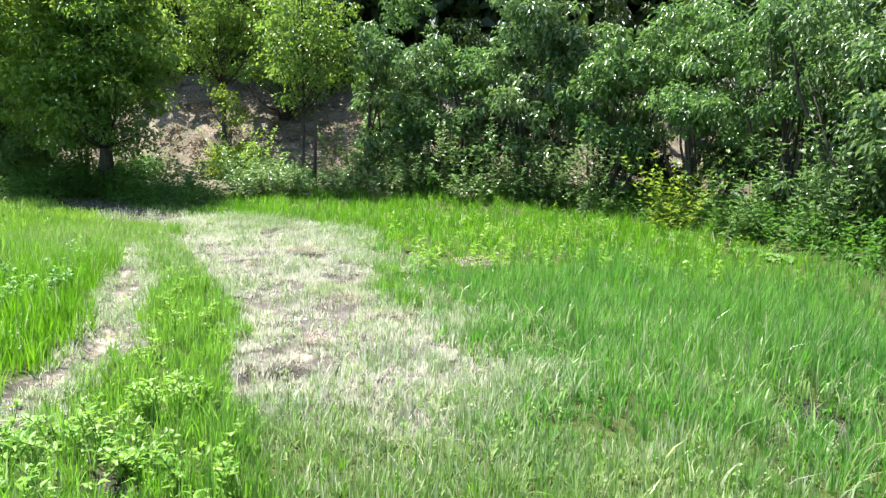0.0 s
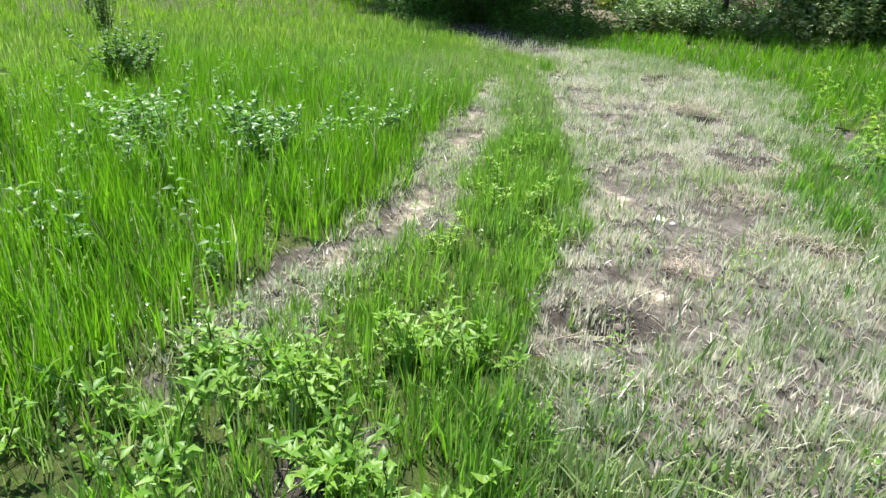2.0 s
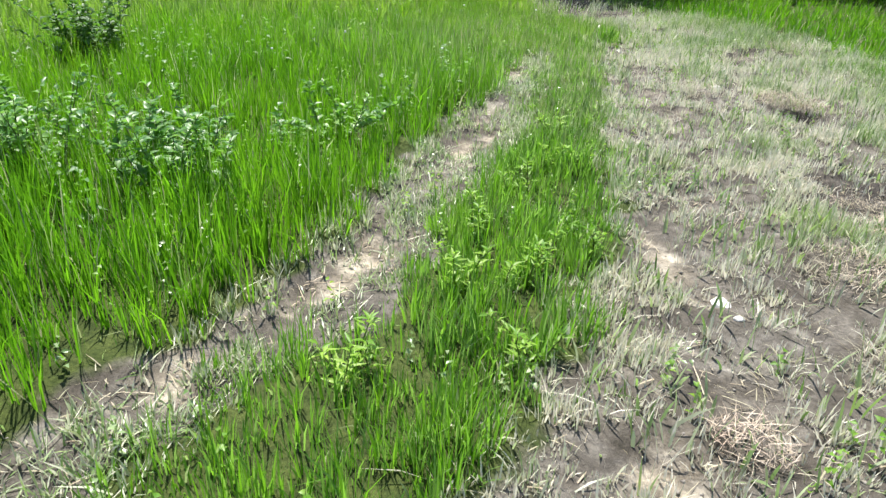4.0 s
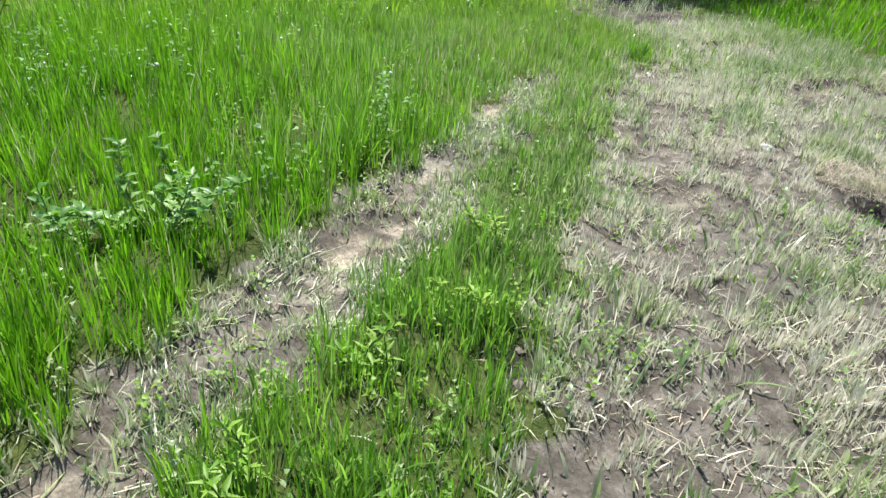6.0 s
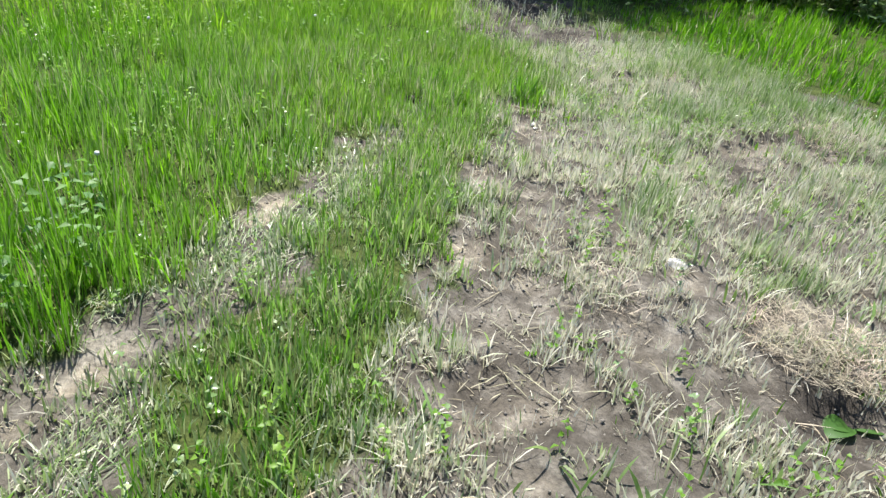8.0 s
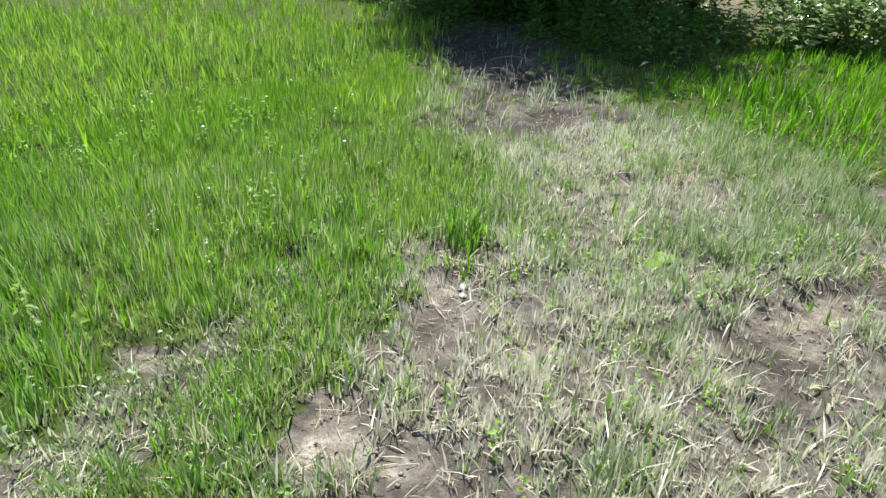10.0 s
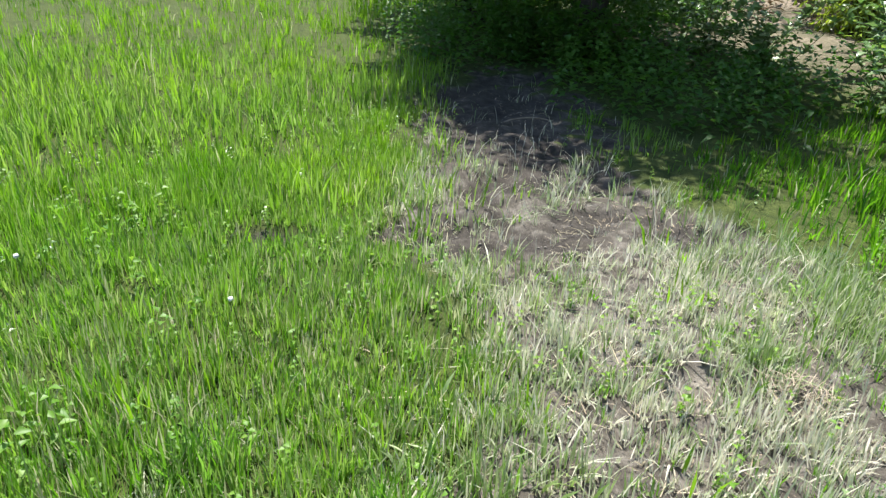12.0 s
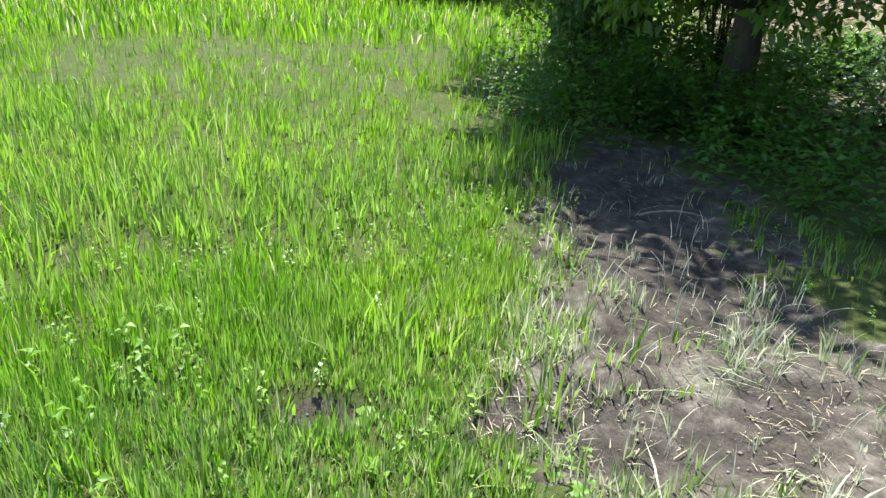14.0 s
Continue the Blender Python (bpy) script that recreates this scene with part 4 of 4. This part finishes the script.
# the thicket along the right side and behind
THICKET = [(7.2, 6.5, 5.0), (7.3, 9.2, 5.2), (7.3, 11.8, 5.6), (7.4, 14.6, 5.6), (6.2, 17.0, 6.0), (4.4, 19.3, 6.0), (2.2, 20.8, 6.4), (-0.2, 21.6, 6.2), (-2.4, 22.2, 6.0), (-2.4, 25.6, 7.0), (-7.6, 29.5, 7.0), (9.6, 8.0, 7.5), (9.8, 13.0, 7.5), (8.6, 18.5, 8.0), (5.0, 22.5, 8.0), (1.0, 24.5, 8.0), (5.9, 20.6, 3.2), (3.4, 22.0, 3.2), (1.0, 23.0, 3.2), (-1.4, 23.6, 3.2), (8.0, 16.0, 3.2)]
for k, (sx, sy, tall) in enumerate(THICKET):
    # rear shrubs (k > 10) carry shade in their colour, darkening the gaps
    shrub("thicket_shrub", "tall dense green shrub with drooping leaf sprays", sx, sy, tall, 1.8, 150 if k < 11 else 110, 66 if k < 5 else 54 if k < 11 else 30, (0.145, 0.062) if k < 5 else (0.19, 0.075), M_WOODS_SHADED if k > 10 else M_GREY if k in (1, 2, 6, 8) else M_HEDGE, 200 + k, 0.36, 0.7)
for k, (sx, sy, tall) in enumerate([(6.2, 11.0, 2.1), (5.7, 13.0, 2.3), (4.9, 15.2, 2.1), (3.6, 17.2, 2.0), (2.8, 18.3, 2.2), (0.6, 19.6, 1.9), (-1.2, 20.2, 1.3), (-2.3, 20.3, 1.4), (-6.2, 20.0, 1.5), (-6.0, 20.9, 1.3), (-6.9, 21.5, 2.4), (-11.4, 20.3, 2.2), (-12.6, 19.0, 2.2), (-10.7, 21.6, 1.5), (-13.8, 19.8, 2.4), (-8.2, 23.4, 3.0)]):
    if k < 11:
        weed("bush", "loose leafy young bush at the foot of the thicket", sx, sy, tall * (0.8 + 0.3 * (k % 3 == 0)), 19, (M_GREY, M_HEDGE, M_BRIGHT, M_GREY, M_GREY, M_HEDGE, M_HEDGE, M_GREY, M_HEDGE, M_TREE, M_TREE)[k], (0.19, 0.075), 900 + k, 0.5, 30, "shrub")
        continue
    shrub("bush", "small leafy bush under the trees", sx, sy, tall, 0.75, 70, 42, (0.13, 0.055), M_BRIGHT if k == 15 else M_HEDGE, 230 + k, 0.3, 0.6)
for k, (sx, sy, tall) in enumerate([(-5.4, 19.2, 0.75), (-5.0, 19.0, 0.65), (-4.6, 19.4, 0.8), (-4.1, 19.1, 0.6), (-3.2, 19.3, 0.6), (-2.0, 19.3, 0.8), (-1.4, 19.6, 0.9), (-5.9, 18.9, 0.55), (-8.6, 19.8, 0.7), (-7.6, 19.5, 0.6), (0.4, 18.9, 0.6)]):
    weed("low_shrub", "low plant with whitish glossy leaves under young tree", sx, sy - 0.4, tall * 1.35, 16, M_PALE, (0.17, 0.085), 950 + k, 0.36, 22, "shrub")
for k, (sx, sy, tall) in enumerate([(1.5, 19.6, 2.2), (-0.3, 20.3, 2.3), (-3.2, 20.9, 1.9), (2.1, 19.0, 1.5), (-1.6, 20.6, 2.0)]):
    weed("bush", "pale leafy bush growing before the dark thicket", sx, sy, tall, 24, (M_GREY, M_PALE, M_HEDGE)[k % 3], (0.2, 0.085), 980 + k, 0.5, 30, "shrub")
for k, (sx, sy, tall) in enumerate([(-10.3, 17.6, 1.0), (-9.4, 17.9, 1.0), (-10.9, 18.2, 1.2)]):
    weed("dark_bush", "dark leafy bush hiding the tree's foot in shade", sx, sy, tall, 26, M_HERB, (0.14, 0.07), 970 + k, 0.42, 26, "shrub")
# bushes at the far edge of the meadow
for k, (sx, sy, tall, w) in enumerate([(-29.5, 27.5, 6.0, 3.6), (-35, 27, 6.5, 3.8), (-38, 22.5, 5.5, 3.5), (-42, 17, 6.0, 4.0)]):
    shrub("meadow_bush", "large bright leafy bush at the meadow's far edge", sx, sy, tall, w, 260, 46, (0.30, 0.18), M_BRIGHT, 260 + k, 0.9, 0.3)

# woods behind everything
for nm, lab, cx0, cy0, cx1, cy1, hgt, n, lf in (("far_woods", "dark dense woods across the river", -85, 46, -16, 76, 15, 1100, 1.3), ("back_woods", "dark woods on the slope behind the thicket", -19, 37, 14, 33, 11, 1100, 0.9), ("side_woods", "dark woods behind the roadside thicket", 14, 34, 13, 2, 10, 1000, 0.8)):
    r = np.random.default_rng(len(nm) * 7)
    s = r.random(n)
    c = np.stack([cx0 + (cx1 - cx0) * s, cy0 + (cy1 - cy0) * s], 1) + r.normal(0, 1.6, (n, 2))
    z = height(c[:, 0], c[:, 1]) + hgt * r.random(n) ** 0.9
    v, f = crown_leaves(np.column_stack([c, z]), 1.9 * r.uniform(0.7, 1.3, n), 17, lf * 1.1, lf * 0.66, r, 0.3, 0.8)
    tagged(mesh_object(nm, v, f, M_WOODS_SHADED), lab, "woods", "", "stuff")

# undergrowth in the shade round the tree
def herb_stuff(name, label, x, y, tall, mat, leaf, per=9):
    r = np.random.default_rng(len(x))
    n = len(x)
    h = tall * r.uniform(0.5, 1.15, n)
    k = np.tile((np.arange(per) + 0.6) / per, n)
    c = np.repeat(np.stack([x, y, height(x, y)], 1), per, 0)
    turn = np.repeat(r.uniform(0, 6.28, n), per) + np.tile(np.arange(per) * 2.4, n)
    c[:, 2] += k * np.repeat(h, per)
    way = unit(np.stack([np.cos(turn), np.sin(turn), np.full(n * per, 0.15)], 1) + r.normal(0, 0.25, (n * per, 3)))
    up = unit(np.array([0, 0, 1.0]) + r.normal(0, 0.3, (n * per, 3)))
    v, f = leaf_mesh(c, way, up, leaf[0] * r.uniform(0.6, 1.2, n * per) * (1.15 - 0.5 * k), leaf[1] * r.uniform(0.7, 1.2, n * per))
    return tagged(mesh_object(name, v, f, mat), label, "undergrowth", "", "stuff")


x, y = scatter(-16, 1.5, 15.2, 22, 42, lambda x, y: (shaded_bare(x, y) < 0.3) * herb_zone(x, y) * (1 - litter_floor(x, y)) * (np.hypot(x + 9.85, y - 18.55) > 0.35))
herb_stuff("undergrowth", "dark green nettles and herbs in deep shade", x, y, 0.62 + 0.4 * ease(np.hypot(x + 9.5, y - 15.5), 1.5, 3.2) * (1 - ease(x, -9.4, -8.4)), M_HERB, (0.12, 0.06))
x, y = scatter(-7, 7.5, 8.0, 21.5, 40, lambda x, y: ease(x - np.interp(y, [8, 13, 16, 18, 19, 20], [5.6, 5.4, 4.8, 3.0, 0.5, -6.0]), 0, 0.5))
herb_stuff("undergrowth", "leafy pale green herbs along the thicket's foot", x, y, 0.62, M_HERB, (0.15, 0.07))


x, y = scatter(-16, 8, 23.0, 33, 6.5, lambda x, y: 1.0 * (y + 0.12 * x > 22.5))
herb_stuff("dry_brush", "brown dead brush and leaf litter on the bank", x, y, 0.8, M_DEAD, (0.22, 0.10), 6)

for mat, lab, dens, seed in ((M_PALE, "small pale glossy leaves among the grass", 7, 81), (M_WEED, "small fresh clover and herb leaves in the grass", 30, 82)):
    x, y = scatter(-9.0, 3.5, 1.2, 16.0, dens, lambda x, y: np.clip(0.95 - bare(x, y), 0, 1) * ease(vnoise(x, y, 0.7, seed), 0.35, 0.7) * (1 - 0.5 * ease(x, -3, 0)))
    herb_stuff("small_herbs", lab, x, y, 0.06 + 0.6 * np.where(x < rut_left_out(y), left_tall(x, y), 0.2), mat, (0.034, 0.022), 7)

x, y = scatter(-7.5, -2.6, 1.6, 8.5, 13, lambda x, y: (x < rut_left_out(y) - 0.15) * ease(vnoise(x, y, 0.8, 83), 0.42, 0.7))
herb_stuff("meadow_herbs", "grey-green leafy herbs among the tall meadow grass", x, y, 0.05 + 1.0 * left_tall(x, y), M_BLUE, (0.075, 0.036), 12)
x, y = scatter(-8.5, -3.6, 8.0, 12.5, 12, lambda x, y: (x < rut_left_out(y) - 0.15) * ease(vnoise(x, y, 0.6, 84), 0.5, 0.75))
herb_stuff("meadow_herbs", "small yellow-green leafy sprouts in the meadow grass", x, y, 0.05 + 0.95 * left_tall(x, y), M_WEED, (0.06, 0.03), 9)

x, y = scatter(-1.5, 6.0, 8.0, 19.5, 5, lambda x, y: right_keep(x, y) * ease(vnoise(x, y, 1.0, 85), 0.4, 0.65))
herb_stuff("meadow_herbs", "fresh leafy herbs in the verge before the thicket", x, y, 0.36, M_WEED, (0.11, 0.05), 12)

# ---- single plants ----
for k, (wx, wy) in enumerate([(-2.27, 3.38), (-1.72, 3.42), (-1.61, 3.85), (-1.38, 3.95), (-1.42, 3.2), (-0.95, 2.9), (-2.32, 2.45), (-2.0, 3.4), (-1.28, 3.12), (-2.07, 3.0), (-1.62, 2.75)]):
    weed("leafy_weed", "light green weed with narrow arching leaves between ruts", wx, wy, 0.26, 7, M_SPROUT, (0.08, 0.026), 300 + k, 0.13, 20)
for k, (wx, wy) in enumerate([(-2.14, 5.81), (-2.09, 6.4), (-1.78, 5.4), (-2.25, 5.6), (-2.17, 4.92), (-2.75, 6.75), (-2.5, 6.1), (-2.12, 6.0), (-2.7, 7.2), (-3.1, 7.75)]):
    weed("leafy_weed", "small green weed on the grassy middle strip", wx, wy, 0.22, 4, M_SPROUT, (0.075, 0.018), 330 + k, 0.08, 20)
for k, (wx, wy, wt, ns) in enumerate([(-4.0, 5.25, 0.55, 11), (-4.65, 4.7, 0.62, 12), (-4.4, 5.6, 0.5, 8), (-5.0, 5.0, 0.55, 8), (-4.2, 4.3, 0.45, 6), (-3.7, 3.5, 0.42, 6), (-4.0, 3.05, 0.42, 6), (-4.15, 6.4, 0.42, 6)]):
    weed("tall_weed", "grey-green tall weed clump standing in the meadow", wx, wy, wt * 0.92, int(ns * 1.5), M_SILVER, (0.085, 0.038), 350 + k, 0.2, 30)
weed("dark_weed", "dark green leafy weed growing out of a hollow", 2.58, 4.42, 0.36, 14, M_HERB, (0.09, 0.05), 374, 0.12, 16)
weed("low_shrub", "dark low leafy shrub in the meadow grass", -7.6, 6.35, 0.66, 34, M_HERB, (0.09, 0.05), 371, 0.3, 34, "shrub")
weed("conical_shrub", "small dark upright conical shrub in the meadow", -12.0, 8.65, 1.15, 22, M_HERB, (0.08, 0.04), 372, 0.14, 22, "shrub")
weed("conical_shrub", "small dark upright conical shrub in the meadow", -15.5, 10.3, 1.2, 12, M_HERB, (0.08, 0.04), 373, 0.14, 20, "shrub")


def sapling(x, y, tall, seed):
    r = np.random.default_rng(seed)
    e = empty("sapling", x, y)
    tagged(e, "young broad-leaved sapling with a thin dark stem", "sapling")
    bm = bmesh.new()
    pts, rd = limb((0, 0, -0.05), (-0.22, 0.1, tall), 0.04, 0.02, 0.008, r)
    tube(bm, pts, rd, 7)
    pts2, rd2 = limb((0.03, 0.05, -0.05), (0.1, 0.25, tall * 0.95), 0.04, 0.012, 0.005, r)
    tube(bm, pts2, rd2, 6)
    part("stem", bm, M_BARK, e)
    c = []
    for p in (np.array(pts), np.array(pts2)):
        s = r.uniform(0.0, 1, 34)
        c.append(np.stack([np.interp(s, np.linspace(0, 1, 7), p[:, j]) for j in range(3)], 1) + r.normal(0, 0.15, (34, 3)) * np.array([1, 1, 0.4]))
    v, f = crown_leaves(np.concatenate(c), 0.15, 13, 0.10, 0.06, r, 0.25)
    under(mesh_object("foliage", v, f, M_TREE), e)


sapling(-5.95, 3.85, 2.1, 401)


# broad single leaves by the straw heaps and on the stubble
def broad_leaf_plant(x, y, leaves, size, seed, label, mat=M_WEED):
    r = np.random.default_rng(seed)
    e = empty("broadleaf_plant", x, y)
    tagged(e, label, "plant")
    for k in range(leaves):
        turn = r.uniform(0, 6.28)
        way = np.array([math.cos(turn), math.sin(turn), 0.55])
        v, f = [], []
        L, W = size * r.uniform(0.7, 1.1), size * 0.6 * r.uniform(0.8, 1.1)
        out, side = unit(way), np.array([-math.sin(turn), math.cos(turn), 0])
        for i in range(7):
            s = i / 6
            w = W * 0.5 * math.sin(math.pi * min(1, s * 0.93 + 0.07)) ** 0.7
            m = out * L * s - np.array([0, 0, 0.45 * L * s * s])
            v += [m - side * w + np.array([0, 0, 0.25 * w]), m, m + side * w + np.array([0, 0, 0.25 * w])]
        for i in range(6):
            a = 3 * i
            f += [(a, a + 1, a + 4, a + 3), (a + 1, a + 2, a + 5, a + 4)]
        under(mesh_object("leaf", v, f, mat, (), True), e)
    return e


broad_leaf_plant(-4.12, 12.42, 4, 0.15, 411, "small fresh green broad-leaved plant in pale stubble")
broad_leaf_plant(-2.03, 10.05, 4, 0.20, 412, "dark green broad leaves growing beside a straw heap", M_HERB)
broad_leaf_plant(-6.0, 11.42, 4, 0.12, 413, "yellow-green broad leaf plant in meadow grass", M_WEED)
broad_leaf_plant(-6.95, 12.55, 6, 0.10, 414, "pale green rosette beside bare soil", M_WEED)
broad_leaf_plant(-6.25, 13.0, 3, 0.07, 415, "bright lime green leaves on bare soil", M_WEED)
broad_leaf_plant(-6.45, 12.9, 3, 0.07, 415, "bright lime green leaves on bare soil", M_WEED)
for k, (wx, wy) in enumerate([(4.6, 12.4), (5.2, 11.6), (4.2, 13.2), (5.4, 10.6), (4.9, 13.9)]):
    broad_leaf_plant(wx, wy, 9, 0.42, 420 + k, "large pale green leafy plant before the thicket", M_BLUE)


# ---- small things ----
def stone(x, y, size, seed, label="small pale stone lying in the rut"):
    r = np.random.default_rng(seed)
    bm = bmesh.new()
    bmesh.ops.create_icosphere(bm, subdivisions=2, radius=size)
    for v in bm.verts:
        v.co = Vector((v.co.x * 1.25, v.co.y * 0.9, v.co.z * 0.6)) * (1 + 0.28 * (r.random() - 0.5))
    me = bpy.data.meshes.new("stone")
    bm.to_mesh(me)
    bm.free()
    me.materials.append(M_STONE)
    ob = new("stone", me)
    ob.location = (x, y, float(height(x, y)) + size * 0.25)
    ob.rotation_euler = (0, 0, r.uniform(0, 6))
    return tagged(ob, label, "stone")


for k, (sx, sy, ss) in enumerate([(-1.40, 6.44, 0.045), (-2.98, 10.46, 0.05), (-4.61, 11.43, 0.022), (-4.55, 11.38, 0.016), (-5.35, 11.12, 0.02), (-1.28, 6.3, 0.02)]):
    stone(sx, sy, ss, 500 + k)


M_CRUMB = plain("dry_crumb", (0.10, 0.088, 0.072), (0.34, 0.31, 0.265), 0.95, 26, 0.6)
M_EARTH = plain("dark_earth", (0.08, 0.068, 0.055), (0.22, 0.185, 0.15), 0.95, 30, 0.8)
for k, (sx, sy, ss) in enumerate([(-1.1, 4.86, 0.05), (-0.9, 4.8, 0.04), (-1.2, 4.72, 0.045), (-0.98, 4.6, 0.03), (-1.28, 4.85, 0.03), (-2.2, 7.55, 0.025), (-2.5, 7.24, 0.03), (-2.38, 7.1, 0.035), (-2.86, 9.62, 0.03), (-3.0, 9.58, 0.022),
                                  (-5.46, 11.02, 0.04), (-5.36, 11.0, 0.03), (-3.3, 11.74, 0.03), (-3.15, 11.7, 0.025), (-1.5, 3.18, 0.03), (-1.42, 3.1, 0.025), (-4.76, 11.7, 0.03), (-1.5, 8.85, 0.04), (-1.2, 8.9, 0.035)]):
    ob = stone(sx, sy, ss * 0.62, 600 + k, "dark crumbling clod of earth beside a hole")
    ob.name, ob["category"] = "clod", "clod"
    ob.data.materials[0] = M_EARTH


def crumbs(n, seed):
    """Small lumps of dry soil strewn over the bare ground."""
    r = np.random.default_rng(seed)
    x, y = r.uniform(-8.5, 0.4, 40 * n), r.uniform(2.8, 15.0, 40 * n)
    ok = r.random(len(x)) < bare(x, y) ** 1.5 * (shaded_bare(x, y) < 0.4)
    x, y = x[ok][:n], y[ok][:n]
    m = len(x)
    size = 0.003 + 0.009 * r.random(m) ** 3
    corner = np.array([(1, 0, 0), (0, 1, 0), (-1, 0, 0), (0, -1, 0), (0, 0, 0.8), (0, 0, -0.6)], float)
    turn = r.uniform(0, 6.28, m)
    v = corner[None] * size[:, None, None] * r.uniform(0.6, 1.35, (m, 6, 1))
    v = np.stack([v[..., 0] * np.cos(turn)[:, None] - v[..., 1] * np.sin(turn)[:, None], v[..., 0] * np.sin(turn)[:, None] + v[..., 1] * np.cos(turn)[:, None], v[..., 2]], -1)
    v += np.stack([x, y, height(x, y) + 0.3 * size], 1)[:, None]
    tri = np.array([(0, 1, 4), (1, 2, 4), (2, 3, 4), (3, 0, 4), (1, 0, 5), (2, 1, 5), (3, 2, 5), (0, 3, 5)])
    ob = mesh_object("soil_crumbs", v.reshape(-1, 3), (np.arange(m)[:, None, None] * 6 + tri[None]).reshape(-1, 3), M_CRUMB)
    return tagged(ob, "small dry grey-brown soil crumbs on bare ground", "soil", "", "stuff")


crumbs(4500, 590)


def stick(x, y, long, turn, r0, seed, label="dry bent twig lying on the soil"):
    r = np.random.default_rng(seed)
    bm = bmesh.new()
    pts, rd = limb((-long / 2, 0, 0), (long / 2, 0, 0.01), long * 0.06, r0, r0 * 0.5, r)
    tube(bm, pts, rd, 6)
    me = bpy.data.meshes.new("twig")
    bm.to_mesh(me)
    bm.free()
    me.materials.append(M_TWIG)
    ob = new("twig", me)
    ob.location = (x, y, float(height(x, y)) + 0.012)
    ob.rotation_euler = (0, 0, radians(turn))
    return tagged(ob, label, "twig")


for k, (sx, sy, sl, st, sr) in enumerate([(-4.72, 11.56, 0.3, 20, 0.009), (-3.3, 6.8, 0.16, 30, 0.004), (-6.4, 13.15, 0.14, 60, 0.004), (-3.8, 7.62, 0.2, 120, 0.005), (-0.9, 8.35, 0.6, 130, 0.012), (-1.2, 4.5, 0.25, 60, 0.006), (-8.1, 15.6, 0.5, 60, 0.008)]):
    stick(sx, sy, sl, st, sr, 520 + k)


def straw_heap(x, y, size, n, seed, label):
    r = np.random.default_rng(seed)
    a, d = r.uniform(0, 6.28, n), size * np.sqrt(r.random(n)) * 0.9
    px, py = d * np.cos(a), d * np.sin(a) * 0.7
    p = np.stack([px, py, 0.13 * (1 - (d / size) ** 2) * r.random(n) + 0.006], 1)
    way = r.uniform(0, 6.28, n)
    v, f, k = blade_arrays(p, np.full(n, 0.035), np.full(n, 0.004), r.uniform(0.6, 3.2, n), way, 0.0, 2)
    ob = mesh_object("straw_heap", v, f, M_HEAP)
    ob.location = (x, y, float(height(x, y)))
    return tagged(ob, label, "straw", "", "stuff")


for k, (sx, sy, ss, sn) in enumerate([(-2.25, 10.3, 0.38, 900), (-1.0, 7.1, 0.4, 700), (-0.98, 5.55, 0.16, 200), (-0.52, 6.33, 0.4, 1000), (-0.85, 7.65, 0.3, 420), (-1.15, 8.0, 0.22, 240), (-2.25, 10.15, 0.25, 400), (-3.05, 13.2, 0.4, 500), (-4.55, 13.4, 0.2, 200), (0.5, 9.6, 0.5, 500), (-3.05, 9.9, 0.25, 160)]):
    straw_heap(sx, sy, ss, sn, 540 + k, "heap of matted pale dead straw")


def seed_head(x, y, tall, seed):
    """A white dandelion clock or clover head on a thin stalk."""
    r = np.random.default_rng(seed)
    e = empty("seed_head", x, y)
    tagged(e, "white fluffy flower head on a thin green stalk", "flower")
    bm = bmesh.new()
    top = (r.normal(0, 0.03), r.normal(0, 0.03), tall)
    pts, rd = limb((0, 0, -0.02), top, 0.01, 0.0025, 0.002, r)
    tube(bm, pts, rd, 5)
    part("stalk", bm, M_STEM, e)
    bm = bmesh.new()
    bmesh.ops.create_icosphere(bm, subdivisions=2, radius=0.011)
    for v in bm.verts:
        v.co = v.co * (1 + 0.35 * (r.random() - 0.5)) + Vector(top)
    part("head", bm, M_PETAL, e)


for k, (sx, sy) in enumerate([(-6.2, 8.35), (-5.01, 8.54), (-6.1, 11.85), (-6.9, 11.2), (-7.3, 9.9), (-5.9, 7.2)]):
    seed_head(sx, sy, 0.26, 560 + k)
